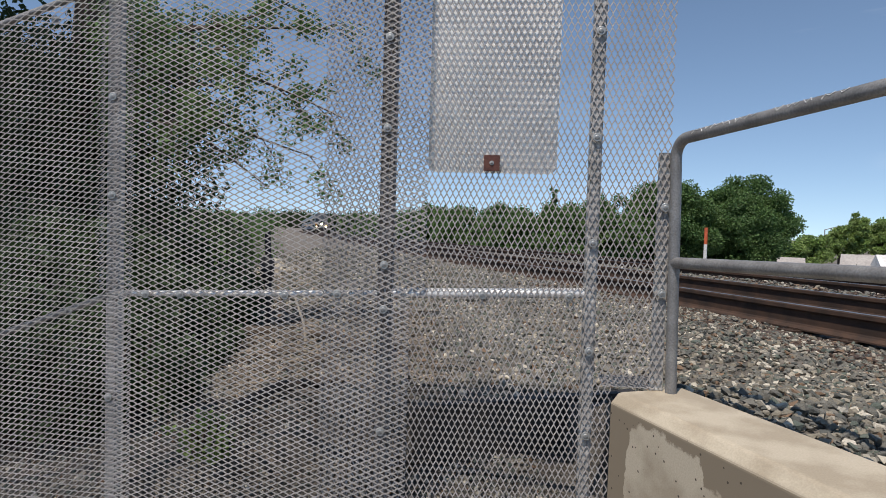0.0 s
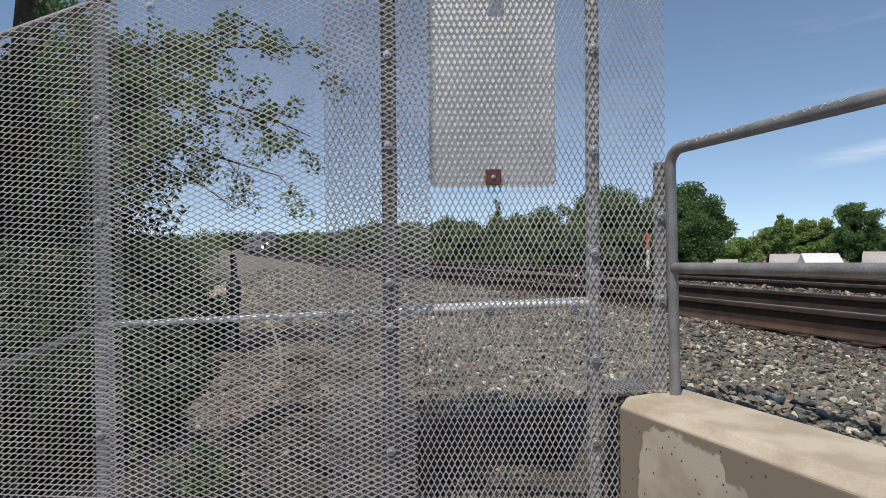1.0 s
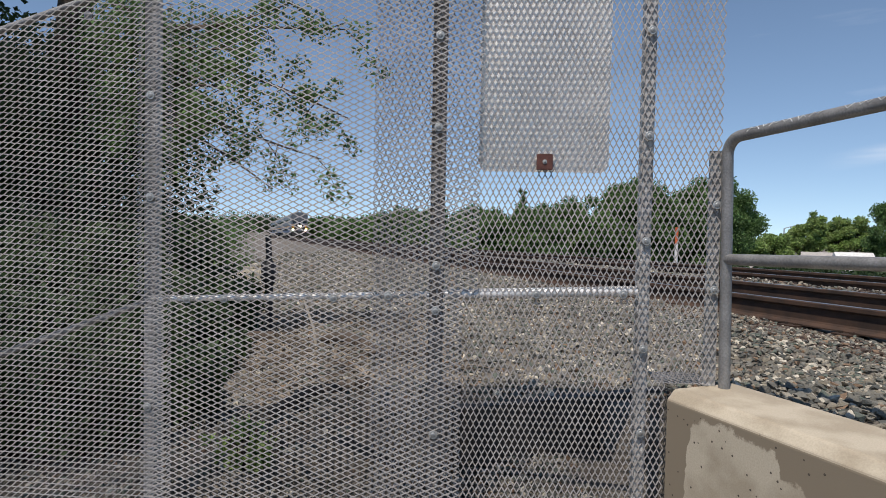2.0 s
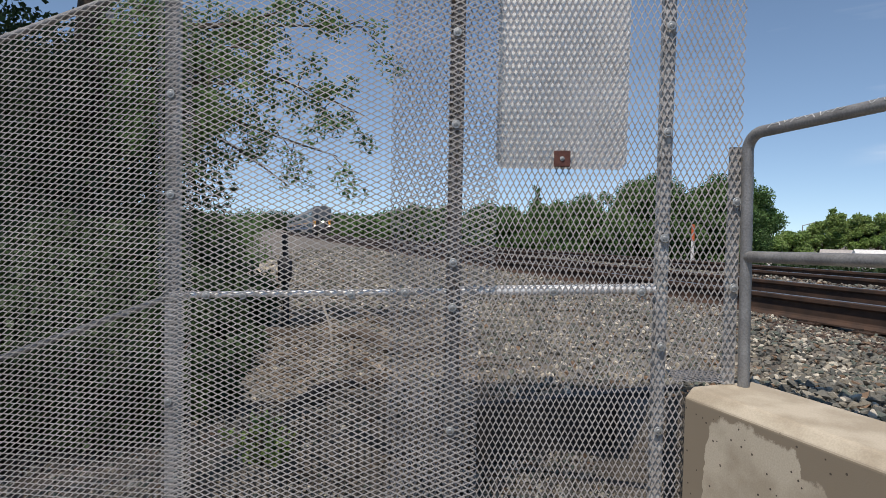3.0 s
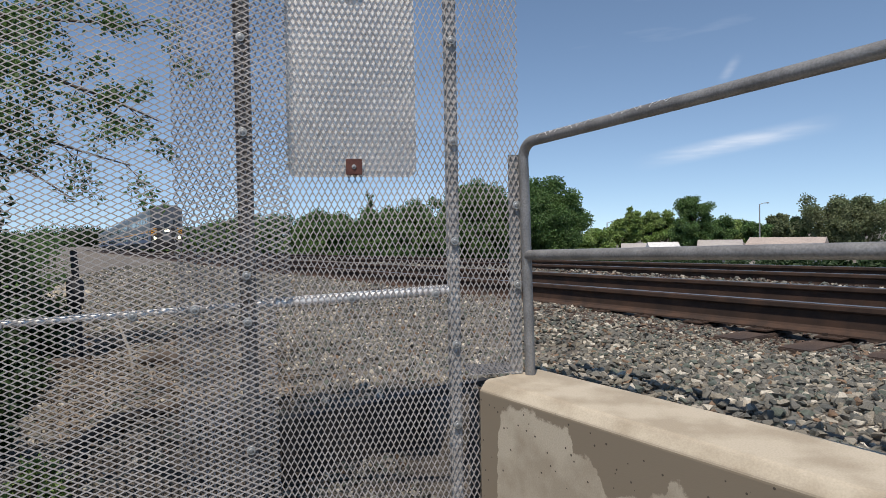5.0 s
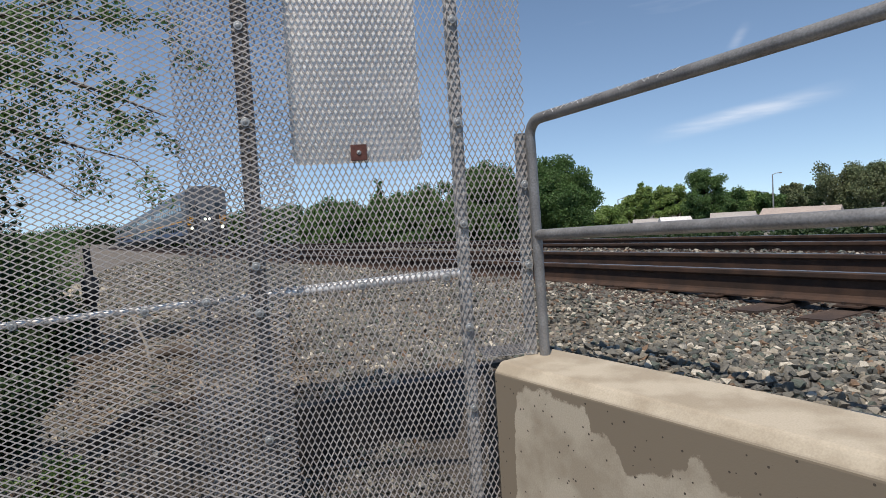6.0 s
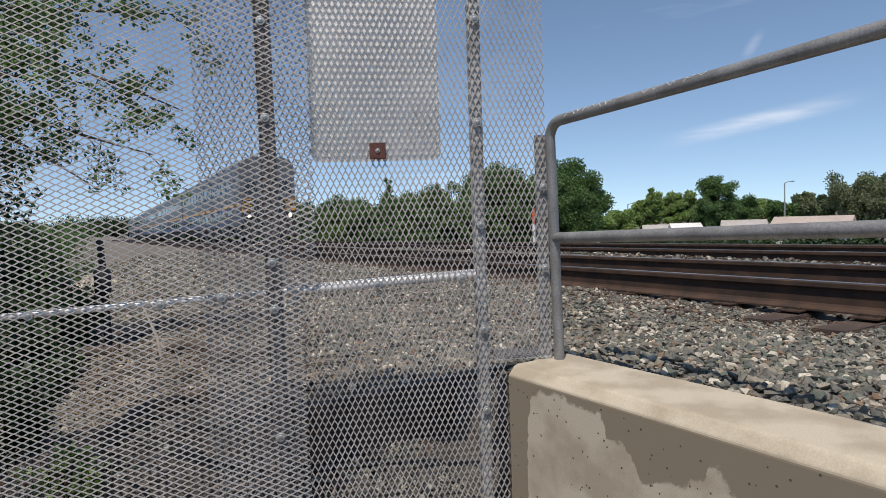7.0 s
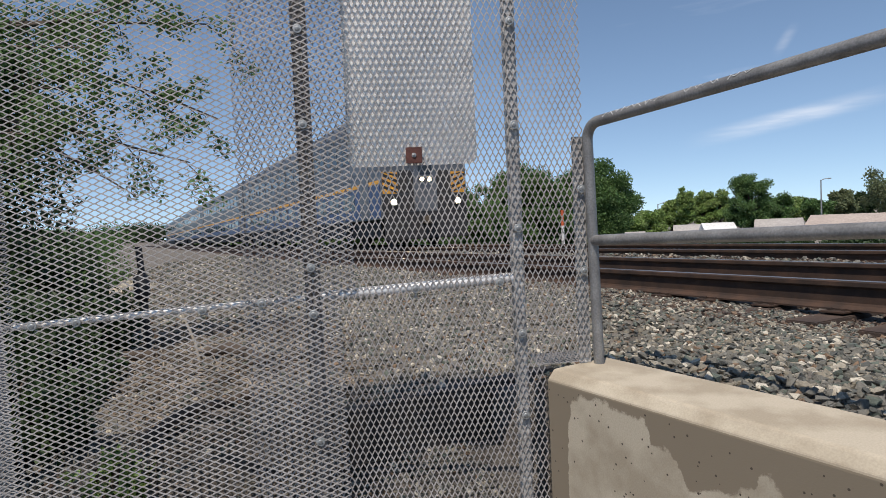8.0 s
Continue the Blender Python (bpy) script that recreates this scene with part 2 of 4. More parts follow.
def ground_z(l, s):
    """Height of the ground at a place of the railway frame."""
    bed = -0.20 - 0.10 * (1 - smooth(2.0, 3.9, l))
    low = -0.72 - 0.25 * smooth(-2, -14, l)
    bank = low + (bed - low) * smooth(-1.5, 0.75, l - 0.035 * max(0.0, s - 3.0))
    if s < EDGE_S:
        near = smooth(-1.1, 0.2, l)
        pit = (low + fall(s) * smooth(2.0, 6.0, s)) * (1 - near) + (-0.56 - 0.25 * smooth(2.9, 2.0, s)) * near
        bank = pit if l < 1.5 else -0.045 - 0.165 * smooth(1.8, 3.9, l)
        if WALL_END <= s and l >= 1.5:
            k = smooth(WALL_END, EDGE_S, s)
            bank = bank * (1 - k) + bed * k
    if 3.4 < l < 10.6:
        bank -= 0.01
    bank -= 0.012 * smooth(3.5, 3.9, l) * smooth(6.9, 6.7, l)
    bank += 0.13 * smooth(6.15, 6.6, l) * smooth(7.65, 7.2, l)
    far = smooth(11.0, 15.0, l)
    z = bank * (1 - far) - 3.2 * far
    if s > 2.0:
        z += fall(min(s, 300.0)) * smooth(2.0, 6.0, s)
    elif l > WALL_BACK:
        z += 0.05 * smooth(2.6, 3.8, l)
    return z


def rough(l, s, amount=0.03):
    return amount * (noise.noise((l * 1.7, s * 1.7, 0.3)) + 0.5 * noise.noise((l * 5.1, s * 5.1, 4.0)))


def build_ground():
    ls = sorted(set([-400, -200, -100, -60, -40, -28, -20, -15, -12, -10] + [round(-9 + 0.25 * i, 3) for i in range(84)] + [1.49, 1.5, 1.505] + [13, 14, 16, 20, 28, 40, 60, 100, 200, 400, 900]))
    ss = sorted(set([-300, -120, -60, -30, -18, -12, -9, -7, -6, -5, -4, -3] + [round(-2.5 + 0.2 * i, 3) for i in range(110)] + [2.94, 2.952] + [20, 21, 22.5, 24, 26, 28, 31, 35, 40, 50, 65, 85, 120, 200, 400, 900]))
    verts, faces = [], []
    for s in ss:
        for l in ls:
            a = 0.03 if abs(l) < 14 and -3 < s < 30 else 0.0
            verts.append(rail_place(l, s, ground_z(l, s) + rough(l, s, a)))
    w = len(ls)
    for j in range(len(ss) - 1):
        for i in range(w - 1):
            faces.append((j * w + i, j * w + i + 1, (j + 1) * w + i + 1, (j + 1) * w + i))
    ob = new("ground", raw_mesh("ground", verts, faces, GROUND, True))
    return tagged(ob, "grey-brown gravel and dirt ground beside the railway", "ground", kind="structure")


ground = build_ground()


# ---- concrete wall ----
def concrete_material():
    m = material("cast_concrete", (0.46, 0.40, 0.305), 0.9, 0.0, (0.345, 0.29, 0.212), 4.5, 160, 0.18, 0.002, (0.42, 0.6))
    n, k = m.node_tree.nodes, m.node_tree.links
    p = n["Principled BSDF"]
    base = p.inputs["Base Color"].links[0].from_socket
    grain = [x for x in n if x.bl_idname == "ShaderNodeMapRange"][0]
    grain.inputs[3].default_value, grain.inputs[4].default_value = 0.92, 1.08
    tc = [x for x in n if x.bl_idname == "ShaderNodeTexCoord"][0]
    # weathered band whose ragged lower edge follows the length of the wall
    sep = n.new("ShaderNodeSeparateXYZ")
    k.new(tc.outputs["Object"], sep.inputs[0])
    along = n.new("ShaderNodeMapRange")
    along.inputs[1].default_value, along.inputs[2].default_value = -1.6, 0.0
    wob = n.new("ShaderNodeTexNoise")
    wob.inputs["Scale"].default_value, wob.inputs["Detail"].default_value = 22.0, 5.0
    k.new(tc.outputs["Object"], wob.inputs["Vector"])
    wobble = n.new("ShaderNodeMath")
    wobble.operation = "MULTIPLY_ADD"
    wobble.inputs[1].default_value = 0.04
    moved = n.new("ShaderNodeMath")
    moved.operation = "SUBTRACT"
    moved.inputs[1].default_value = 0.02
    k.new(wob.outputs["Fac"], wobble.inputs[0]), k.new(sep.outputs[1], wobble.inputs[2])
    k.new(wobble.outputs[0], moved.inputs[0]), k.new(moved.outputs[0], along.inputs[0])
    shape = n.new("ShaderNodeValToRGB")
    steps = ((-1.6, -0.25), (-1.3, -0.24), (-1.1, -0.22), (-0.99, -0.20), (-0.972, -0.165), (-0.955, -0.128), (-0.92, -0.135), (-0.905, -0.195), (-0.79, -0.24), (-0.68, -0.27), (-0.645, -0.215), (-0.615, -0.162), (-0.535, -0.163), (-0.522, -0.105), (-0.50, -0.08), (-0.375, -0.09), (-0.32, -0.066), (-0.20, -0.075), (-0.14, -0.115), (-0.118, -0.20), (-0.10, -0.60))
    for i, (at, edge_z) in enumerate(steps):
        if i in (0, len(steps) - 1):
            e = shape.color_ramp.elements[0 if i == 0 else len(shape.color_ramp.elements) - 1]
            e.position = (at + 1.6) / 1.6
        else:
            e = shape.color_ramp.elements.new((at + 1.6) / 1.6)
        e.color = (1 + edge_z / 0.6,) * 3 + (1,)
    k.new(along.outputs[0], shape.inputs[0])
    ns = n.new("ShaderNodeTexNoise")
    ns.inputs["Scale"].default_value, ns.inputs["Detail"].default_value = 14.0, 7.0
    ns.inputs["Roughness"].default_value = 0.7
    k.new(tc.outputs["Object"], ns.inputs["Vector"])
    low = n.new("ShaderNodeMapRange")
    low.inputs[3].default_value, low.inputs[4].default_value = -0.6, 0.0
    k.new(shape.outputs[0], low.inputs[0])
    ma = n.new("ShaderNodeMath")
    ma.operation = "MULTIPLY_ADD"
    ma.inputs[1].default_value = 0.11
    k.new(ns.outputs["Fac"], ma.inputs[0]), k.new(low.outputs[0], ma.inputs[2])
    mb = n.new("ShaderNodeMath")
    mb.operation = "SUBTRACT"
    k.new(sep.outputs[2], mb.inputs[0]), k.new(ma.outputs[0], mb.inputs[1])
    edge = n.new("ShaderNodeMapRange")
    edge.inputs[1].default_value, edge.inputs[2].default_value = -0.058, -0.046
    k.new(mb.outputs[0], edge.inputs[0])
    gn = n.new("ShaderNodeNewGeometry")
    sn = n.new("ShaderNodeSeparateXYZ")
    k.new(gn.outputs["Normal"], sn.inputs[0])
    up = n.new("ShaderNodeMapRange")
    up.inputs[1].default_value, up.inputs[2].default_value, up.inputs[3].default_value, up.inputs[4].default_value = 0.25, 0.5, 1.0, 0.0
    k.new(sn.outputs[2], up.inputs[0])
    both = n.new("ShaderNodeMath")
    both.operation = "MULTIPLY"
    k.new(edge.outputs[0], both.inputs[0]), k.new(up.outputs[0], both.inputs[1])
    mx = n.new("ShaderNodeMixRGB")
    mx.inputs[2].default_value = (0.22, 0.178, 0.125, 1)
    k.new(both.outputs[0], mx.inputs[0]), k.new(base, mx.inputs[1])
    # air holes
    vo = n.new("ShaderNodeTexVoronoi")
    vo.inputs["Scale"].default_value = 36.0
    k.new(tc.outputs["Object"], vo.inputs["Vector"])
    sc = n.new("ShaderNodeSeparateColor")
    k.new(vo.outputs["Color"], sc.inputs[0])
    size = n.new("ShaderNodeMapRange")
    size.inputs[1].default_value, size.inputs[2].default_value, size.inputs[3].default_value, size.inputs[4].default_value = 0.3, 1.0, 0.03, 0.15
    k.new(sc.outputs[0], size.inputs[0])
    hole = n.new("ShaderNodeMath")
    hole.operation = "LESS_THAN"
    k.new(vo.outputs["Distance"], hole.inputs[0]), k.new(size.outputs[0], hole.inputs[1])
    holes = n.new("ShaderNodeMath")
    holes.operation = "MULTIPLY"
    k.new(hole.outputs[0], holes.inputs[0]), k.new(up.outputs[0], holes.inputs[1])
    mh = n.new("ShaderNodeMixRGB")
    mh.inputs[2].default_value = (0.07, 0.055, 0.04, 1)
    k.new(holes.outputs[0], mh.inputs[0]), k.new(mx.outputs[0], mh.inputs[1])
    k.new(mh.outputs[0], p.inputs["Base Color"])
    return m


CONCRETE = concrete_material()


def build_wall():
    bm = bmesh.new()
    w = WALL_BACK - WALL_FRONT
    prof = [(0.0, -1.2), (w, -1.2), (w, -0.02), (w - 0.02, 0.0), (0.05, 0.0), (0.035, -0.004), (0.006, -0.034), (0.0, -0.043)]
    extrude_profile(bm, prof, -6.0, 0.0)
    ob = part("wall_low", bm, CONCRETE)
    ob.matrix_basis = rail_frame(WALL_FRONT, WALL_END) @ pose(0, 0, 0, 0, 0, WALL_TURN)
    b = ob.modifiers.new("edge", "BEVEL")
    b.width, b.segments, b.limit_method = 0.006, 2, "ANGLE"
    return tagged(ob, "low tan concrete wall with chamfered top and dark weather stains", "wall", kind="structure")


build_wall()

# ---- handrail on the wall ----
POST_L, POST_S = 1.527, 2.06


def arc(c, r, a0, a1, f, n=7):
    return [c + f(r * math.cos(radians(a0 + (a1 - a0) * i / n)), r * math.sin(radians(a0 + (a1 - a0) * i / n))) for i in range(n + 1)]


def build_handrail():
    rail = thing("handrail", "grey galvanised pipe handrail with scratched top bar on the concrete wall", "handrail", rail_frame(POST_L, POST_S))
    R = 0.0225
    top, climb, lean = 1.018, 0.03, -0.022  # the bars climb along the wall, the end post leans
    bm = bmesh.new()
    bend = arc(Vector((lean * top, -0.07, top - 0.07)), 0.07, 0, 90, lambda a, b: Vector((0, a, b)))
    tube(bm, [Vector((lean * (top - 0.2), 0, top - 0.2))] + bend + [Vector((lean * top, -6.0, top + 6.0 * climb))], R, 16)
    part("top_bar", bm, GALV_DULL, rail)
    bm = bmesh.new()
    tube(bm, [(0, 0, -0.002), (lean * (top - 0.2), 0, top - 0.2)], R, 16)
    part("post", bm, GALV_DULL, rail)
    bm = bmesh.new()
    tube(bm, [(lean * 0.53, -0.01, 0.528), (lean * 0.53, -6.0, 0.528 + 6.0 * climb)], R, 16)
    part("middle_bar", bm, GALV_DULL, rail)
    for y in (-2.4, -4.8):
        bm = bmesh.new()
        tube(bm, [(lean * top, y, -0.002), (lean * top, y, top - climb * y)], R, 16)
        part("post", bm, GALV_DULL, rail)
    bar_at = lambda y, an, out: (lean * top + math.cos(an) * (R + out), y, top - climb * y + math.sin(an) * (R + out))
    # scratched marks along the top bar
    rng = random.Random(5)
    SCR = material("scratched_bare_metal", (0.88, 0.87, 0.85), 0.5, 0.2)
    for a0, a1 in ((-0.12, -0.40), (-0.52, -0.66), (-0.70, -0.76)):
        bm = bmesh.new()
        y = a0
        while y > a1:
            stroke, up = [], rng.random() < 0.5
            for _ in range(rng.randint(3, 6)):
                stroke.append(bar_at(y, radians(rng.uniform(120, 138) if up else rng.uniform(155, 178)), 0.0006))
                up = not up
                y -= rng.uniform(0.006, 0.018)
            tube(bm, stroke, 0.0015, 4)
            y -= rng.uniform(0.0, 0.012)
        part("scratch", bm, SCR, rail, "pale scratched marks")
    return rail


build_handrail()

# ---- fence of expanded metal ----
FENCE_Y = 2.47


def expanded(verts, faces, x0, x1, z0, z1, px, pz, strand, y, inside, thick=0.002, shear=0.0, tilt=0.22, phase=(0.0, 0.0)):
    """Strands of an expanded sheet, cell px wide and pz high, in the plane y. inside(x, z): whether the sheet is there."""
    long_z = pz > px
    hx, hz = px / 2, pz / 2
    nx, nz = int((x1 - x0) / hx) + 1, int((z1 - z0) / hz) + 1
    kx, kz = 0.16, 0.16  # half length of the bonds, along the long way
    for j in range(nz):
        for i in range(nx):
            # from node (i, j) to (i+1, j+1) or (i, j+1) to (i+1, j)
            flip = (i + j) % 2
            ax, az = x0 + phase[0] + i * hx, z0 + phase[1] + (j + flip) * hz
            bx, bz = ax + hx, z0 + phase[1] + (j + 1 - flip) * hz
            if long_z:
                e = kz * hz * (1 if bz > az else -1)
                pts = [(ax, az), (ax + 0.06 * hx, az + e), (bx - 0.06 * hx, bz - e), (bx, bz)]
            else:
                e = kx * hx
                s = 1 if bz > az else -1
                pts = [(ax, az), (ax + e, az + 0.06 * hz * s), (bx - e, bz - 0.06 * hz * s), (bx, bz)]
            mx, mz = (ax + bx) / 2, (az + bz) / 2
            if not inside(mx, mz):
                continue
            dx, dz = bx - ax, bz - az
            ln = math.hypot(dx, dz)
            ox, oz = -dz / ln * strand / 2, dx / ln * strand / 2
            b0 = len(verts)
            for (qx, qz) in pts:
                w = 1.0
                zz = qz + shear * (qx - x1)
                t = -tilt * strand / 2
                up = 1 if oz >= 0 else -1
                verts.append((qx + ox * w, y - t * up - thick / 2, zz + oz * w))
                verts.append((qx - ox * w, y + t * up - thick / 2, zz - oz * w))
                verts.append((qx - ox * w, y + t * up + thick / 2, zz - oz * w))
                verts.append((qx + ox * w, y - t * up + thick / 2, zz + oz * w))
            for k in range(3):
                a, c = b0 + 4 * k, b0 + 4 * k + 4
                for q in range(4):
                    r = (q + 1) % 4
                    faces.append((a + q, a + r, c + r, c + q))


def bolt_mesh():
    bm = bmesh.new()
    tube(bm, [(0, 0.0, 0), (0, -0.004, 0), (0, -0.0042, 0)], 0.017, 14, True, [0.019, 0.019, 0.017])
    tube(bm, [(0, -0.004, 0), (0, -0.007, 0), (0, -0.0085, 0), (0, -0.009, 0)], 0.01, 12, True, [0.0105, 0.010, 0.008, 0.003])
    return mesh_of("bolt", bm, BOLT_STEEL)


BOLT_STEEL = material("bolt_steel", (0.46, 0.465, 0.45), 0.5, 0.5, (0.25, 0.255, 0.25), 40, 160, 0.1)
BOLT = bolt_mesh()


def bolt(parent, x, y, z, name="bolt"):
    ob = new(name, BOLT)
    ob.parent, ob.location, ob.scale = parent, (x, y, z), (0.95, 0.6, 0.95)
    return ob


LX, MX, RX, SX = -1.69, -0.46, 0.40, 0.68


def rail_z(x):
    return 0.37 + 0.04 * (x + 0.04)


def build_fence():
    fence = thing("fence", "galvanised expanded-metal fence with bolted steel posts and a pipe rail", "fence")
    y = FENCE_Y
    # posts behind the mesh
    for x, w, mat, z1, lab in ((LX, 0.055, POST_STEEL, 1.66, "galvanised square post"), (MX, 0.06, RUST_POST, 2.15, "dark rusty post"), (RX, 0.05, POST_STEEL, 2.15, "stained galvanised square post")):
        bm = bmesh.new()
        box(bm, x - w / 2, x + w / 2, y + 0.008, y + 0.008 + w, -1.0, z1, 0.006)
        part("post", bm, mat, fence, lab)
    bm = bmesh.new()
    box(bm, SX - 0.030, SX + 0.024, y + 0.010, y + 0.018, 0.0, 0.97, 0.003)
    part("flat_bar", bm, POST_STEEL, fence, "galvanised flat bar clamped to the handrail post")
    # pipe rails
    for x0, x1, r in ((LX, MX - 0.03, 0.014), (MX + 0.03, RX - 0.025, 0.021)):
        bm = bmesh.new()
        tube(bm, [(x0, y + 0.003 + r, rail_z(x0)), (x1, y + 0.004 + r, rail_z(x1))], r, 14)
        part("rail", bm, PALE_GALV, fence, "round galvanised pipe")
    bm = bmesh.new()
    tube(bm, [(LX, y + 0.03, 1.675), (LX + 0.06, y + 0.03, 1.70), (LX + 0.16, y + 0.03, 1.73), (LX + 0.5, y + 0.03, 1.765), (MX, y + 0.03, 1.79), (RX, y + 0.03, 1.80)], 0.021, 14)
    part("top_rail", bm, GALV_DULL, fence)
    # the stretch that slopes down beyond the end post
    for z in (0.30, 1.675):
        bm = bmesh.new()
        tube(bm, [(LX, y + 0.025, z), (LX - 1.6, y - 0.10, z - 0.62)], 0.015, 12)
        part("sloping_rail", bm, GALV_DULL, fence)
    # sheets
    split = lambda x: rail_z(x) + 0.015
    for name, args in (
        ("mesh_sheet", dict(x0=-1.74, x1=-0.27, z0=0.26, z1=1.86, px=0.0560, pz=0.0248, y=y - 0.004, inside=lambda x, z: z > split(x) and z < 1.72 + 0.06 * (x + 1.69) and x < -0.285)),
        ("mesh_sheet", dict(x0=-1.72, x1=-0.35, z0=-1.0, z1=0.42, px=0.0560, pz=0.0248, y=y - 0.004, inside=lambda x, z: z < split(x) and x < -0.36)),
        ("mesh_sheet", dict(x0=-0.73, x1=0.715, z0=-1.0, z1=2.12, px=0.0250, pz=0.0525, y=y + 0.003, inside=lambda x, z: x < 0.70 and (x < 0.50 or z > 0.02))),
    ):
        verts, faces = [], []
        expanded(verts, faces, strand=0.0045, **args)
        ob = new(name, raw_mesh(name, verts, faces, STRAND))
        ob.parent = fence
    # sheet on the sloping stretch
    verts, faces = [], []
    expanded(verts, faces, -3.3, LX + 0.07, -1.0, 1.75, 0.0560, 0.0248, 0.0045, 0.0, lambda x, z: z < 1.69, shear=0.37)
    verts = [(vx, y - 0.006 + vy + 0.078 * (vx - LX), vz) for vx, vy, vz in verts]
    ob = new("mesh_sheet", raw_mesh("mesh_sheet", verts, faces, STRAND))
    ob.parent = fence
    # short tongue of mesh laid over the end of the wall
    verts, faces = [], []
    expanded(verts, faces, 0.46, 0.66, 0.0, 0.14, 0.0250, 0.016, 0.003, 0.0, lambda x, z: True)
    verts = [(vx, y - 0.002 + 0.9 * vz, 0.010 + vy + 0.12 * vz) for vx, vy, vz in verts]
    ob = new("mesh_tongue", raw_mesh("mesh_tongue", verts, faces, STRAND))
    ob.parent = fence
    for x, z in ((MX, 1.426), (MX, 1.05), (MX, 0.476), (MX, 0.287), (MX, -0.236), (RX, 1.024), (RX, 0.595), (RX, 0.151), (RX, -0.20), (RX, 1.45), (MX, 1.78),
                 (LX + 0.01, 1.169), (LX + 0.01, 0.741), (LX, -0.158), (-0.89, 0.33), (-0.043, 0.366), (0.313, 0.374), (-0.66, 0.345), (-1.36, 0.315), (-1.52, 0.31), (SX, 0.748), (SX, 0.40),
                 (-1.88, 0.22), (-2.08, 0.14), (-1.95, 1.50), (-1.45, 1.64), (-1.1, 1.70)):
        bolt(fence, x, y - 0.008, z)
    return fence


build_fence()


def build_sign():
    sign = thing("sign", "blank aluminium back of a rounded sign plate bolted behind the fence", "sign", Matrix.Translation((-0.022, FENCE_Y + 0.03, 0.0)))
    bm = bmesh.new()
    w, z0, z1, r = 0.268, 0.875, 1.76, 0.035
    prof = []
    for cx, cz, a0 in ((w - r, z1 - r, 0), (-w + r, z1 - r, 90), (-w + r, z0 + r, 180), (w - r, z0 + r, 270)):
        prof += [(cx + r * math.cos(radians(a0 + 15 * i)), cz + r * math.sin(radians(a0 + 15 * i))) for i in range(7)]
    extrude_profile(bm, prof, 0.0, 0.003)
    part("plate", bm, SIGN_BACK, sign)
    for z in (0.912, 1.72):
        bm = bmesh.new()
        box(bm, -0.033, 0.033, -0.044, -0.039, z - 0.033, z + 0.033, 0.002)
        tube(bm, [(0, -0.04, z), (0, 0.001, z)], 0.006, 8)
        b = part("bracket", bm, RED_PRIMER, sign, "small square dark red bracket")
        bolt(b, 0, -0.044, z).scale = (0.5, 0.7, 0.5)
    bm = bmesh.new()
    box(bm, -0.012, 0.012, 0.004, 0.02, 0.88, 1.76, 0.002)
    part("stiffener", bm, RUST_POST, sign)
    return sign


build_sign()


# ---- board that holds back the ballast ----
def build_board():
    bm = bmesh.new()
    box(bm, -0.70, 0.62, -0.09, 0.0, -0.55, -0.01, 0.012)
    ob = part("retaining_board", bm, DARK_TIMBER)
    ob.matrix_basis = pose(0.24, 3.28, -0.25, 0, 0, 24)
    tagged(ob, "dark timber board holding back the ballast", "board", kind="")


build_board()

# ---- tracks ----
TRACKS = (5.22, 8.52)
RAIL_PROFILE = [(-0.076, 0.0), (0.076, 0.0), (0.076, 0.011), (0.02, 0.03), (0.0095, 0.045), (0.0095, 0.135), (0.033, 0.146), (0.037, 0.152), (0.037, 0.178), (0.029, 0.1855), (-0.029, 0.1855), (-0.037, 0.178), (-0.037, 0.152), (-0.033, 0.146), (-0.0095, 0.135), (-0.0095, 0.045), (-0.02, 0.03), (-0.076, 0.011)]
RAIL_HEIGHT = 0.215
RAIL_PROFILE = [(a, b * RAIL_HEIGHT / 0.1855) for a, b in RAIL_PROFILE]


def build_track(l):
    track = thing("railway_track", "rusty steel rails on weathered timber ties in grey ballast", "railway track", track_frame(l), "parallel tracks")
    for side in (-1, 1):
        x = side * 0.7525
        bm = bmesh.new()
        extrude_profile(bm, [(x + a, b - RAIL_HEIGHT) for a, b in RAIL_PROFILE], -60.0, 420.0)
        part("rail", bm, RAIL_RUST, track, "brown rusty rail")
        bm = bmesh.new()
        box(bm, x - 0.024, x + 0.024, -60.0, 420.0, -0.0004, 0.0015)
        part("rail_head", bm, RAIL_HEAD, track, "worn shiny running surface")
    bm = bmesh.new()
    box(bm, -1.3, 1.3, -0.115, 0.115, -0.39, -0.227, 0.008)
    tie = mesh_of("tie", bm, TIE)
    bm = bmesh.new()
    box(bm, -0.17, 0.17, -0.09, 0.09, -0.228, -0.2145, 0.003)
    for dx in (-0.10, 0.10):
        for dy in (-0.05, 0.05):
            box(bm, dx - 0.014, dx + 0.014, dy - 0.014, dy + 0.014, -0.22, -0.196, 0.003)
    plate = mesh_of("tie_plate", bm, RAIL_RUST)
    rng = random.Random(int(l * 10))
    for i in range(-24, 50):
        y = i * 0.53 + rng.uniform(-0.04, 0.04)
        ob = new("tie", tie)
        ob.parent, ob.location = track, (rng.uniform(-0.06, 0.06), y, rng.uniform(-0.022, 0.0))
        for x in (-0.7525, 0.7525):
            ob = new("tie_plate", plate)
            ob.parent, ob.location = track, (x, y, 0)
    return track


for _l in TRACKS:
    build_track(_l)


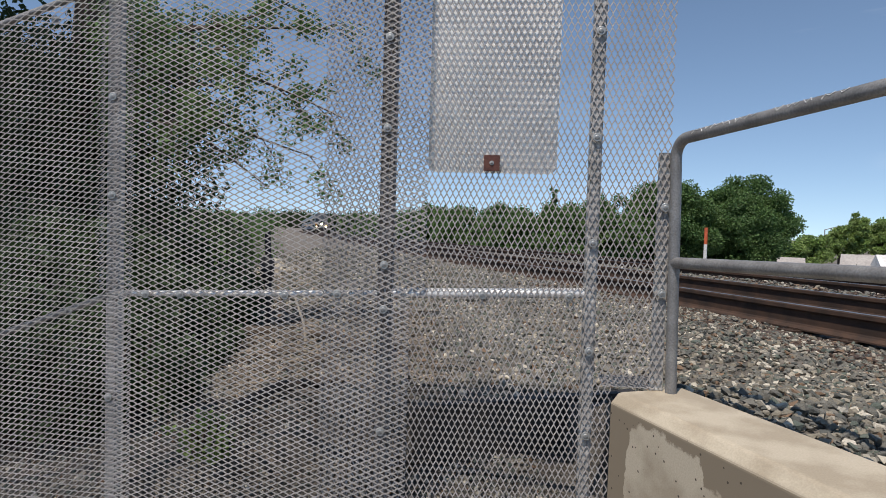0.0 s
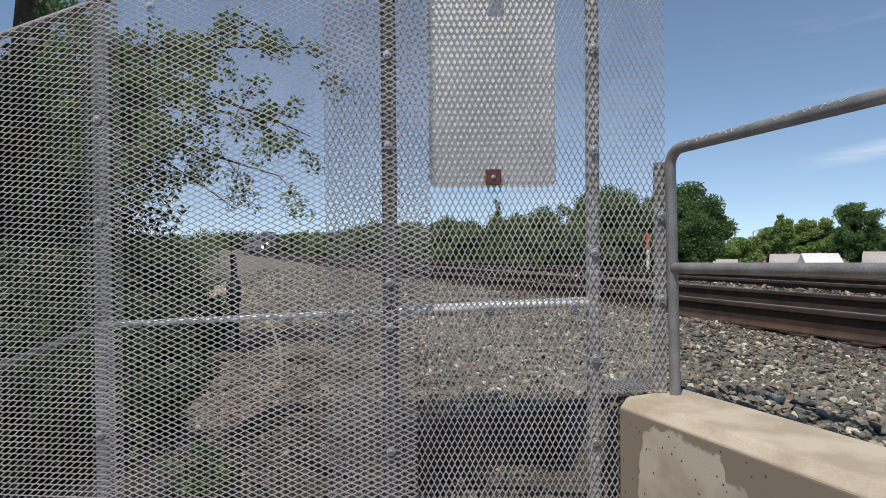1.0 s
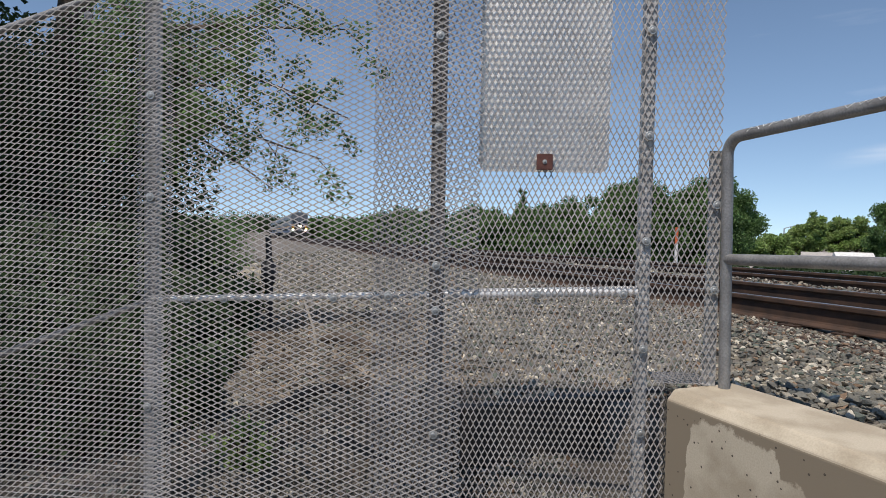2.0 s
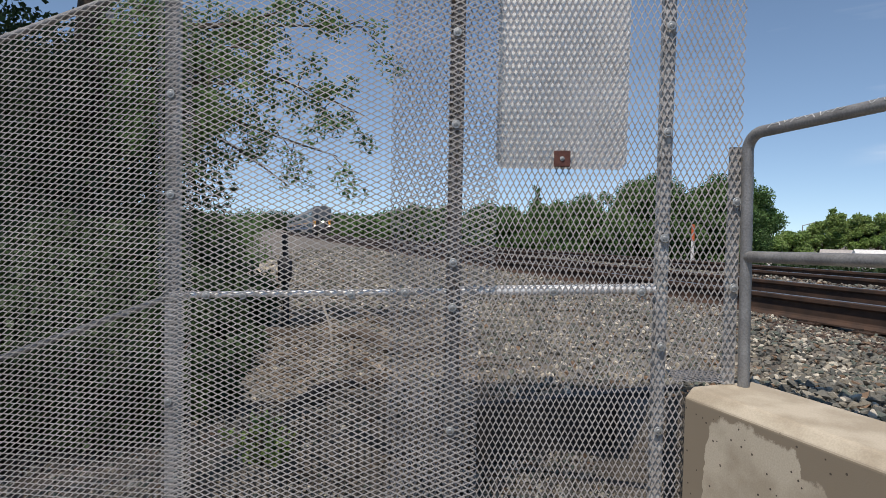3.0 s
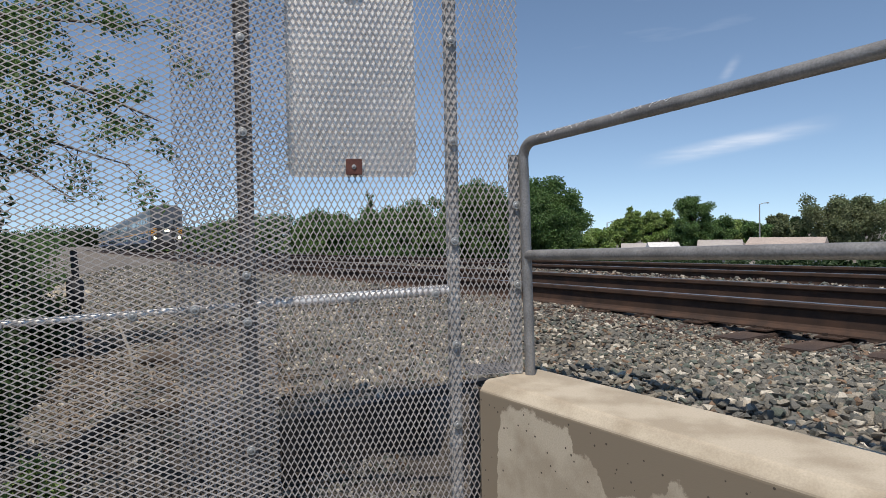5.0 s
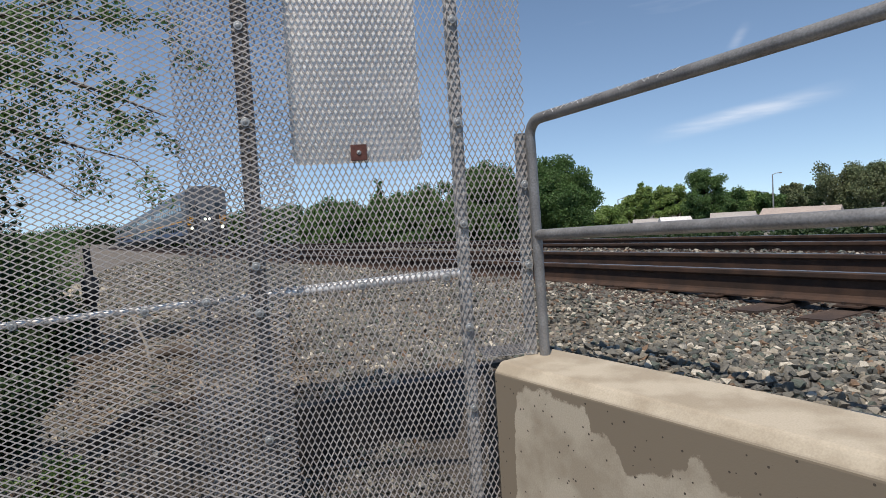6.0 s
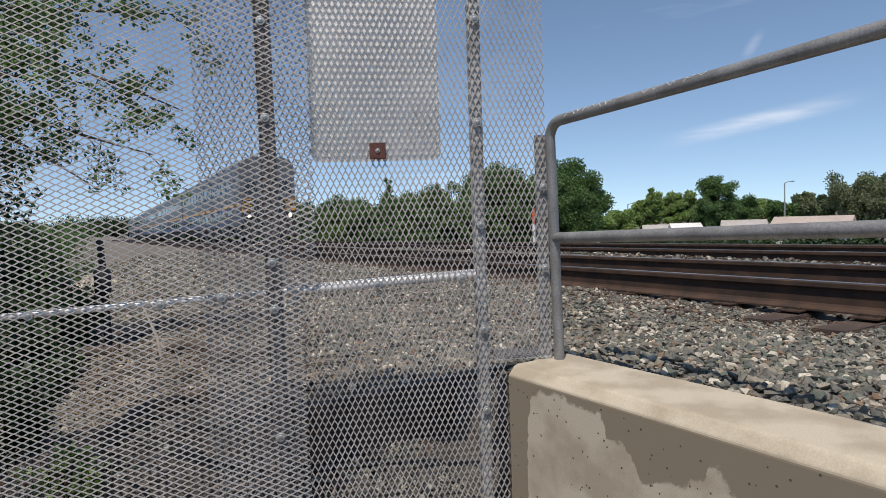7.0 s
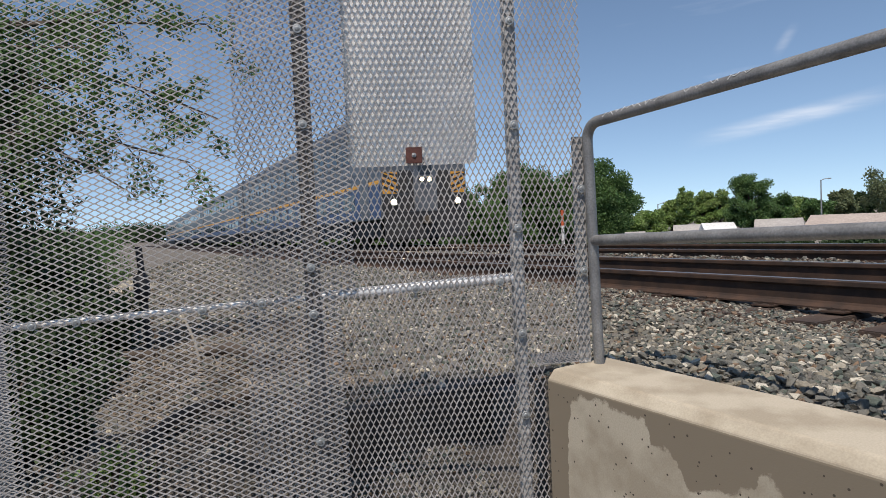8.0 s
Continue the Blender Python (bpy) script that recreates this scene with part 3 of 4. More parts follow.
# ---- trees ----
def leaf_cloud(rng, centres, count, size, spread, flat=0.8):
    """Leaf blades round clump centres (x, y, z, r)."""
    cs = np.array(centres)
    wts = cs[:, 3] ** 2
    idx = rng.choice(len(cs), count, p=wts / wts.sum())
    d = rng.normal(size=(count, 3))
    d /= np.linalg.norm(d, axis=1)[:, None]
    rad = rng.random(count) ** 0.45
    pos = cs[idx, :3] + d * (rad * cs[idx, 3] * spread)[:, None] * np.array([1, 1, flat])
    a = rng.normal(size=(count, 3))
    a[:, 2] -= 0.4
    a /= np.linalg.norm(a, axis=1)[:, None]
    b = rng.normal(size=(count, 3))
    b -= a * (a * b).sum(1)[:, None]
    b /= np.linalg.norm(b, axis=1)[:, None]
    s = size * rng.uniform(0.6, 1.3, count)[:, None]
    n = np.cross(a, b)
    v = np.stack([pos, pos + a * s * 0.5 + b * s * 0.32 + n * s * 0.08, pos + a * s, pos + a * s * 0.5 - b * s * 0.32 + n * s * 0.08], 1).reshape(-1, 3)
    f = np.arange(count * 4).reshape(-1, 4)
    return v, f


def tree(name, label, x, y, z, height, radius, leaf, leaves, size, seed, trunk=0.3, crown_base=0.25, clumps=40, squash=1.0, category="tree", group=""):
    """A trunk with limbs and an uneven crown of clumps of leaves."""
    rng = np.random.default_rng(seed)
    t = thing(name, label, category, Matrix.Translation((x, y, z)), group)
    bm = bmesh.new()
    top = height * 0.75
    lean = rng.uniform(-0.06, 0.06, 2) * height
    tube(bm, [(lean[0] * f, lean[1] * f, top * f - 0.15) for f in (0, 0.25, 0.5, 0.75, 1)], 0.1, 8, True, [trunk * (1.25 - f) for f in (0, 0.25, 0.5, 0.75, 1)])
    part("trunk", bm, BARK, t)
    centres = []
    cz, rz = height * (1 + crown_base) / 2, height * (1 - crown_base) / 2
    for i in range(clumps):
        d = rng.normal(size=3)
        d /= np.linalg.norm(d)
        f = rng.uniform(0.35, 0.88) if clumps < 100 else rng.uniform(0.5, 0.86)
        r = radius * (rng.uniform(0.22, 0.40) if clumps < 100 else rng.uniform(0.16, 0.30))
        centres.append((d[0] * f * radius, d[1] * f * radius, cz + d[2] * f * rz * squash, r))
    bm = bmesh.new()
    for c in centres[:14]:
        p0 = Vector((lean[0] * 0.5, lean[1] * 0.5, height * rng.uniform(0.2, 0.5)))
        p2 = Vector(c[:3])
        p1 = (p0 + p2) / 2 + Vector((0, 0, 0.08 * height))
        tube(bm, [p0, p1, p2], 0.05, 6, True, [trunk * 0.4, trunk * 0.22, trunk * 0.06])
    part("limbs", bm, BARK, t)
    v, f = leaf_cloud(rng, centres, leaves, size, 1.0)
    ob = new("crown", raw_mesh("crown", v.tolist(), f.tolist(), leaf))
    ob.parent = t
    return t


def place_at(az, dist):
    a = radians(az)
    return math.sin(a) * dist, math.cos(a) * dist


EYE_Z = 0.65


def far_tree(az, d, slope, half_deg, leaf, n, size, lab, seed, base=-3.2, group="trees across the tracks", low=0.02, clumps=60):
    """A tree by bearing, distance and the slope of the sight line to its top."""
    x, y = place_at(az, d)
    h = EYE_Z + slope * d - base
    return tree("tree", lab, x, y, base, h, d * math.tan(radians(half_deg)), leaf, n, size, seed, 0.22, low, clumps, group=group)


for i, row in enumerate((
    (20.6, 46, 0.090, 4.1, LEAF, 120000, 0.165, "round dark green tree across the tracks", 20, -3.2, "trees across the tracks", 0.02, 170),
    (14.6, 44, 0.088, 4.4, LEAF, 110000, 0.165, "wide dark green tree across the tracks", 21, -3.2, "trees across the tracks", 0.02, 170),
    (9.6, 40, 0.064, 3.6, LEAF, 55000, 0.15, "dense green tree across the tracks"),
    (5.0, 38, 0.052, 3.8, LEAF, 55000, 0.15, "dense green bushy tree across the tracks"),
    (0.6, 38, 0.045, 3.8, LEAF, 55000, 0.15, "dense green bushy tree across the tracks"),
    (-3.6, 54, 0.043, 3.2, LEAF, 40000, 0.2, "dense green bushy tree across the tracks"),
    (-7.0, 72, 0.034, 3.0, LEAF, 20000, 0.42, "dense green bushy tree across the tracks"),
    (-10.4, 100, 0.018, 3.0, LEAF, 14000, 0.6, "low green tree beyond the bend of the hedge"),
    (-13.2, 150, 0.015, 2.4, LEAF, 12000, 0.9, "low green tree beyond the hedge"),
)):
    far_tree(*(row if len(row) > 8 else row + (20 + i, -3.2, "trees across the tracks", 0.02, 120)))
far_tree(33.55, 74, 0.056, 2.05, LEAF, 30000, 0.19, "round dark green tree before the low houses", 66, clumps=110)
x, y = place_at(4.5, 120)
tree("conifer", "tall pointed conifer far behind the bushes", x, y, -3.2, 13.0, 0.8, LEAF, 2200, 0.4, 50, 0.2, 0.3, 40)
for i, (az, d, slope, half, leaf) in enumerate((
    (25.6, 85, 0.006, 1.8, LEAF_LIGHT), (27.4, 95, 0.018, 1.2, LEAF_LIGHT), (28.5, 92, 0.037, 1.1, LEAF_LIGHT), (30.0, 95, 0.030, 1.2, LEAF_LIGHT), (31.2, 95, 0.033, 1.3, LEAF_LIGHT),
    (35.8, 120, 0.014, 1.6, LEAF), (37.2, 130, 0.010, 1.6, LEAF_LIGHT), (38.6, 120, 0.012, 1.4, LEAF), (40.0, 120, 0.022, 1.0, LEAF_OLIVE), (41.4, 125, 0.018, 1.1, LEAF_DARK),
    (43.2, 92, 0.052, 2.3, LEAF_OLIVE), (45.6, 90, 0.045, 2.2, LEAF_OLIVE), (48.5, 100, 0.05, 3.0, LEAF), (23.8, 70, -0.002, 1.6, LEAF_LIGHT),
    (-15.6, 260, 0.012, 1.8, LEAF_DARK), (-19.6, 520, 0.008, 3.0, LEAF_DARK), (-23.2, 240, 0.010, 1.5, LEAF_DARK), (-25.6, 150, 0.012, 2.4, LEAF), (-28.2, 130, 0.013, 2.4, LEAF_DARK), (-31.4, 120, 0.02, 2.6, LEAF_DARK), (-35, 100, 0.03, 3.0, LEAF),
)):
    far_tree(az, d, slope, half, leaf, 13000, 0.0031 * d, "leafy green tree far off along the horizon", 70 + i, group="far trees", clumps=34)

# tall narrow trees on the skyline
for i, (az, slope) in enumerate(((36.25, 0.016), (36.75, 0.0125), (37.63, 0.011))):
    x, y = place_at(az, 130)
    tree("cypress", "thin dark cypress on the skyline", x, y, -3.2, 3.85 + slope * 130, 0.36, LEAF_DARK, 1500, 0.5, 120 + i, 0.15, 0.02, 30, group="skyline cypresses")


def bush(x, y, z, h, r, leaf, n, size, seed, label, name="bush", group="bushes beside the fence"):
    rng = np.random.default_rng(seed)
    t = thing(name, label, "bush", Matrix.Translation((x, y, z)), group)
    bm = bmesh.new()
    for k in range(6):
        a = k * 1.05 + rng.uniform(0, 0.5)
        tube(bm, [(0, 0, -0.1), (math.cos(a) * r * 0.3, math.sin(a) * r * 0.3, h * 0.4), (math.cos(a) * r * 0.6, math.sin(a) * r * 0.6, h * 0.75)], 0.02, 5, True, [0.03, 0.02, 0.008])
    part("stem_cluster", bm, BARK, t)
    centres = [(rng.normal() * r * 0.45, rng.normal() * r * 0.45, h * rng.uniform(0.12, 0.82), r * rng.uniform(0.22, 0.42)) for _ in range(34)]
    v, f = leaf_cloud(rng, centres, n, size, 1.0)
    ob = new("foliage", raw_mesh("foliage", v.tolist(), f.tolist(), leaf))
    ob.parent = t
    return t


for i, (x, y, h, r, leaf) in enumerate((
    (-6.6, 10.0, 1.55, 1.3, LEAF_DARK), (-7.0, 12.6, 1.6, 1.4, LEAF), (-7.9, 15.0, 1.7, 1.5, LEAF_DARK), (-9.0, 18.0, 1.8, 1.7, LEAF), (-10.3, 21.5, 1.95, 1.9, LEAF), (-12.2, 25.5, 2.1, 2.2, LEAF), (-8.6, 12.0, 1.8, 1.6, LEAF_DARK), (-11.4, 18.0, 2.0, 2.0, LEAF),
)):
    bush(x, y, ground_z(x * N.x + y * N.y, x * U.x + y * U.y), h, r, leaf, 9000, 0.11, 140 + i, "low green bush beyond the fence")
# shrubs whose leaf colour includes the tree's shade
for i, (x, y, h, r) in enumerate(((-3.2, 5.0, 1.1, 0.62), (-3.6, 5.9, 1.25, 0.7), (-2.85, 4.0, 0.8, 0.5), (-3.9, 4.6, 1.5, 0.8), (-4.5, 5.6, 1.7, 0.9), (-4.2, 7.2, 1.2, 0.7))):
    bush(x, y, ground_z(x * N.x + y * N.y, x * U.x + y * U.y), h, r, LEAF_DARK, 9000, 0.07, 160 + i, "dense shrub with the tree's shade in its dark leaf colour")
# undergrowth added to fill the dark shaded area; shade is in its colour
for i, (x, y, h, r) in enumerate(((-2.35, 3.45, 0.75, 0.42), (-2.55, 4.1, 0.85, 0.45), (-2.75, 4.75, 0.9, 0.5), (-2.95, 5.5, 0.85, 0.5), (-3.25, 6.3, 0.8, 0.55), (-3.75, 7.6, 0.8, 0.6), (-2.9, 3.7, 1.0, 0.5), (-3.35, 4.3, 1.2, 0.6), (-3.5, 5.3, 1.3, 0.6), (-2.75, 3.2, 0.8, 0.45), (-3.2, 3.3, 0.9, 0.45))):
    bush(x, y, ground_z(x * N.x + y * N.y, x * U.x + y * U.y), h, r, LEAF_DARK, 8000, 0.06, 190 + i, "dense undergrowth darkened for the shade below the large tree")
# made-up scrub row: a dark band in front of the pale house walls
for i in range(9):
    a = 24.5 + 3.0 * i
    d = 12.4 / math.sin(radians(a + 20))
    x, y = place_at(a, d)
    z = ground_z(x * N.x + y * N.y, x * U.x + y * U.y)
    bush(x, y, z, EYE_Z - 0.036 * d - z, 0.75, LEAF_DARK, 5000, 0.09, 220 + i, "added low dark scrub that hides the house walls beyond the tracks", group="scrub across the tracks")
bush(-1.38, 2.72, ground_z(-1.38 * N.x + 2.72 * N.y, -1.38 * U.x + 2.72 * U.y) - 0.01, 0.24, 0.13, LEAF_LIGHT, 420, 0.05, 180, "small bright green weed in the gravel", "weed")


# big tree over the fence: mass with shade in its leaf colour, and lighter drooping sprays
def build_near_tree():
    rng = np.random.default_rng(3)
    ox, oy, oz = -5.2, 7.0, -0.9
    t = thing("large_tree", "large leafy tree with shade-darkened crown and drooping sprays beside the fence", "tree", Matrix.Translation((ox, oy, oz)))
    bm = bmesh.new()
    tube(bm, [(0, 0, -0.2), (0.1, 0, 1.2), (0.0, 0.1, 2.6), (0.2, 0, 4.2), (0.3, 0, 6.0)], 0.2, 12, True, [0.36, 0.28, 0.24, 0.18, 0.08])
    part("trunk", bm, BARK, t)
    mass = [(rng.uniform(-2.6, 1.6), rng.uniform(-1.2, 1.2), rng.uniform(0.1, 3.9), rng.uniform(0.4, 0.8)) for _ in range(170)]
    mass = [c for c in mass if c[0] < 1.25 - 0.30 * abs(c[2] - 1.9) ** 1.3]
    # unseen upper clumps, added above the view to shade the low ground
    mass += [(rng.uniform(-4.5, 0.2), rng.uniform(-4.5, 0.5), rng.uniform(5.2, 7.2), rng.uniform(0.6, 1.0)) for _ in range(60)]
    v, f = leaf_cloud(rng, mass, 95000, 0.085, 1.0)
    # crown leaves darker than the sprays: inner shade put into the colour
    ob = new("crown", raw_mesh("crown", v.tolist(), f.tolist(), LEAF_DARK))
    ob.parent = t
    # sprays reach out from the crown: start, bend, tip
    sprays = [((0.3, 0, 3.8), (1.6, -0.8, 3.6), (3.61, -1.0, 3.48), 1.0), ((0.3, 0, 3.7), (2.2, -0.9, 3.3), (3.63, -1.0, 2.6), 1.1), ((0.3, 0, 3.4), (1.7, -0.9, 2.7), (3.35, -1.0, 2.2), 1.1),
              ((0.3, 0, 3.2), (1.9, -0.9, 2.6), (2.85, -1.0, 1.9), 0.6), ((0.3, 0, 3.9), (1.9, -0.9, 3.3), (3.05, -1.0, 3.75), 0.9), ((0.2, 0, 3.6), (1.2, -0.7, 3.4), (2.6, -0.9, 3.3), 1.3), ((0.2, 0, 3.2), (1.2, -0.8, 3.0), (2.55, -1.0, 2.9), 1.3),
              ((0.2, 0, 3.0), (1.2, -0.8, 2.8), (2.4, -1.0, 2.5), 1.2), ((0.2, 0, 3.3), (1.0, -0.7, 3.3), (2.1, -0.9, 3.0), 1.3), ((0.2, 0, 2.9), (1.0, -0.8, 2.6), (2.0, -1.0, 2.5), 1.0), ((0.2, 0, 4.4), (0.6, -0.7, 4.2), (1.6, -0.9, 3.5), 1.2)]
    hub = Vector((5.0, -7.08, 1.54))  # the sprays lean out over the fence towards this point
    for p0, p1, p2, amount in sprays:
        p0, p1, p2 = Vector(p0), hub + (Vector(p1) - hub) * 0.86, hub + (Vector(p2) - hub) * 0.84
        bm = bmesh.new()
        line = [p0 * (1 - f) ** 2 + p1 * 2 * f * (1 - f) + p2 * f * f for f in [i / 10 for i in range(11)]]
        tube(bm, line, 0.02, 6, True, [0.035 - 0.003 * i for i in range(11)])
        cl = []
        for k in range(int(22 * amount)):
            f = rng.uniform(0.2, 1.0)
            b = p0 * (1 - f) ** 2 + p1 * 2 * f * (1 - f) + p2 * f * f
            tip = b + Vector((rng.uniform(-0.2, 0.35), rng.uniform(-0.3, 0.3), rng.uniform(-0.42, 0.28)))
            tube(bm, [b, (b + tip) / 2 + Vector((0, 0, 0.05)), tip], 0.006, 4, True, [0.006, 0.004, 0.002])
            for q in (0.4, 0.7, 1.0):
                c = b.lerp(tip, q)
                cl.append((c.x, c.y, c.z, rng.uniform(0.06, 0.15)))
        branch = part("branch", bm, BARK, t)
        v, f = leaf_cloud(rng, cl, int(1700 * amount), 0.046, 1.0)
        ob = new("leaves", raw_mesh("leaves", v.tolist(), f.tolist(), LEAF))
        ob.parent = branch
    return t


build_near_tree()

# ---- far things across the tracks ----
ROOF_PALE = material("pale_roofing", (0.40, 0.37, 0.34), 0.8, 0.0, (0.33, 0.30, 0.28), 0.4, 6, 0.1)
ROOF_PINK = material("faded_shingle", (0.42, 0.35, 0.30), 0.85, 0.0, (0.36, 0.30, 0.26), 0.4, 6, 0.1)
ROOF_WHITE = material("white_coated_roof", (0.75, 0.74, 0.71), 0.7, 0.0, (0.50, 0.48, 0.45), 0.4, 6, 0.1)
STUCCO = material("stucco", (0.48, 0.44, 0.40), 0.9, 0.0, (0.42, 0.39, 0.35), 0.5, 8, 0.1)
POLE_GREY = material("grey_pole_paint", (0.30, 0.31, 0.32), 0.6, 0.2, (0.25, 0.26, 0.27), 2, 20, 0.05)
MARKER_ORANGE = material("faded_orange_paint", (0.62, 0.13, 0.04), 0.6, 0.0, (0.50, 0.10, 0.04), 4, 20, 0.05)
MARKER_WHITE = material("weathered_white_paint", (0.72, 0.71, 0.68), 0.6, 0.0, (0.62, 0.61, 0.58), 4, 20, 0.05)


def build_house(az, d, width, depth, ridge_z, roof_mat, label, turn_deg=0):
    x, y = place_at(az, d)
    h = thing("house", label, "house", Matrix.Translation((x, y, -3.2)) @ pose(0, 0, 0, 0, 0, -az + turn_deg), "houses across the tracks")
    eave, ridge = ridge_z + 3.2 - 1.5, ridge_z + 3.2
    hw, hd = width / 2, depth / 2
    bm = bmesh.new()
    box(bm, -hw, hw, -hd, hd, -0.3, eave)
    part("wall", bm, STUCCO, h)
    bm = bmesh.new()
    o = 0.4
    extrude_profile(bm, [(-hd - o, eave - 0.05), (hd + o, eave - 0.05), (hd + o, eave + 0.1), (0, ridge), (-hd - o, eave + 0.1)], -hw - o, hw + o)
    bmesh.ops.rotate(bm, verts=bm.verts[:], matrix=Matrix.Rotation(radians(90), 3, "Z"))
    part("roof", bm, roof_mat, h)
    return h


build_house(29.2, 70, 3.4, 7, -0.95, ROOF_PALE, "low house with a pale roof across the tracks")
build_house(31.0, 66, 2.2, 5, -0.78, ROOF_WHITE, "low house with a white roof across the tracks", 12)
build_house(35.6, 72, 3.6, 8, -0.72, ROOF_PALE, "low house with a pale roof behind the tree")
build_house(40.6, 74, 6.4, 8, -0.55, ROOF_PINK, "low house with a faded pinkish shingle roof", -8)
build_house(22.8, 60, 4.0, 6, -1.2, ROOF_PALE, "low house with a pale roof beside the round tree")


def build_lamp_post(az, d, top_slope, arm, label):
    x, y = place_at(az, d)
    h = EYE_Z + top_slope * d + 3.2
    t = thing("street_lamp", label, "street lamp", Matrix.Translation((x, y, -3.2)) @ pose(0, 0, 0, 0, 0, -az), "street lamps")
    bm = bmesh.new()
    tube(bm, [(0, 0, -0.2), (0, 0, h)], 0.1, 8, True, [0.13, 0.08])
    part("pole", bm, POLE_GREY, t)
    bm = bmesh.new()
    tube(bm, [(0, 0, h - 0.05), (arm * 0.5, 0, h + 0.15 * abs(arm)), (arm, 0, h + 0.2 * abs(arm))], 0.06, 6)
    part("arm", bm, POLE_GREY, t)
    bm = bmesh.new()
    zt = h + 0.2 * abs(arm)
    box(bm, min(arm, arm * 1.5), max(arm, arm * 1.5), -0.15, 0.15, zt - 0.1, zt + 0.08, 0.03)
    part("lamp_head", bm, POLE_GREY, t)


build_lamp_post(38.65, 110, 0.032, 0.9, "tall grey street lamp beyond the houses")
build_lamp_post(26.3, 110, 0.010, 3.2, "grey street lamp with a long raised arm")
build_lamp_post(20.2, 50, 0.010, 0.5, "slim grey lamp post before the round tree")


def build_marker():
    x, y = place_at(17.7, 30)
    t = thing("marker_post", "white post with a faded orange top across the tracks", "post", Matrix.Translation((x, y, -3.2)))
    bm = bmesh.new()
    tube(bm, [(0, 0, -0.2), (0, 0, 3.35)], 0.075, 10)
    part("shaft", bm, MARKER_WHITE, t)
    bm = bmesh.new()
    tube(bm, [(0, 0, 3.35), (0, 0, 4.1)], 0.076, 10)
    part("top", bm, MARKER_ORANGE, t, "faded orange top")


build_marker()


# ---- small things on the low ground ----
def build_post_and_stick():
    z = ground_z(-2.33 * N.x + 5.8 * N.y, -2.33 * U.x + 5.8 * U.y)
    bm = bmesh.new()
    tube(bm, [(0, 0, -0.3), (0.0, 0, 0.7), (-0.02, 0, 1.12)], 0.03, 8, True, [0.035, 0.032, 0.03])
    tube(bm, [(0.0, 0, 0.62), (-0.015, 0, 0.66), (-0.015, 0, 0.84), (0.0, 0, 0.88)], 0.06, 8, True, [0.034, 0.07, 0.075, 0.034])
    ob = part("fence_post", bm, BLACK_IRON)
    ob.location = (-2.27, 5.8, z - 0.1)
    tagged(ob, "thin black post standing in the low ground", "post")
    z = ground_z(-1.6 * N.x + 4.8 * N.y, -1.6 * U.x + 4.8 * U.y)
    bm = bmesh.new()
    tube(bm, [(0.06, 0, -0.05), (0.02, 0.02, 0.18), (-0.08, 0.05, 0.42)], 0.012, 7, True, [0.014, 0.012, 0.009])
    ob = part("stick", bm, PALE_WOOD)
    ob.location = (-1.6, 4.8, z)
    tagged(ob, "short pale stick leaning in the gravel", "stick")
    # fallen wood; the thick far pieces stand in for diagonal shadows on the dirt
    for x, y, ang, ln, r in ((-2.2, 5.55, 20, 1.2, 0.05), (-1.22, 4.6, -43, 0.8, 0.05), (-1.1, 3.4, 56, 0.9, 0.035), (-0.9, 4.1, 40, 0.7, 0.012)):
        z = ground_z(x * N.x + y * N.y, x * U.x + y * U.y)
        bm = bmesh.new()
        tube(bm, [(-ln / 2, 0, 0.02), (-ln / 6, 0.05, 0.06), (ln / 5, -0.03, 0.05), (ln / 2, 0.02, 0.03)], r, 8, True, [r * 0.7, r, r * 0.95, r * 0.6])
        ob = part("branch", bm, BARK)
        ob.matrix_basis = pose(x, y, z, 0, 0, ang)
        tagged(ob, "dark branch shape on the gravel for fallen wood and diagonal shade", "branch", "fallen branches")


def build_litter():
    """Dry twigs, bark and grass blades strewn over the low ground behind the fence."""
    rng = np.random.default_rng(61)
    bm = bmesh.new()
    for _ in range(1500):
        y = rng.uniform(2.7, 6.4)
        x = rng.uniform(-0.45 * y, -0.12 * y + 0.1)
        z = ground_z(x * N.x + y * N.y, x * U.x + y * U.y) + rough(x * N.x + y * N.y, x * U.x + y * U.y)
        a, ln, r = rng.uniform(0, 6.28), rng.uniform(0.05, 0.32), rng.uniform(0.003, 0.009)
        d = Vector((math.cos(a), math.sin(a), rng.normal() * 0.2)) * ln
        p = Vector((x, y, z + 0.015))
        tube(bm, [p, p + d * 0.5 + Vector((0, 0, 0.02)), p + d], r, 4, False, [r, r, r * 0.5])
    ob = part("twig_litter", bm, LITTER)
    tagged(ob, "dry twigs and bark strewn over the low ground", "litter", kind="stuff")


LITTER = material("dry_twigs", (0.27, 0.225, 0.175), 0.9, 0.0, (0.11, 0.085, 0.065), 3, 60, 0.3, island=0.5)
build_litter()


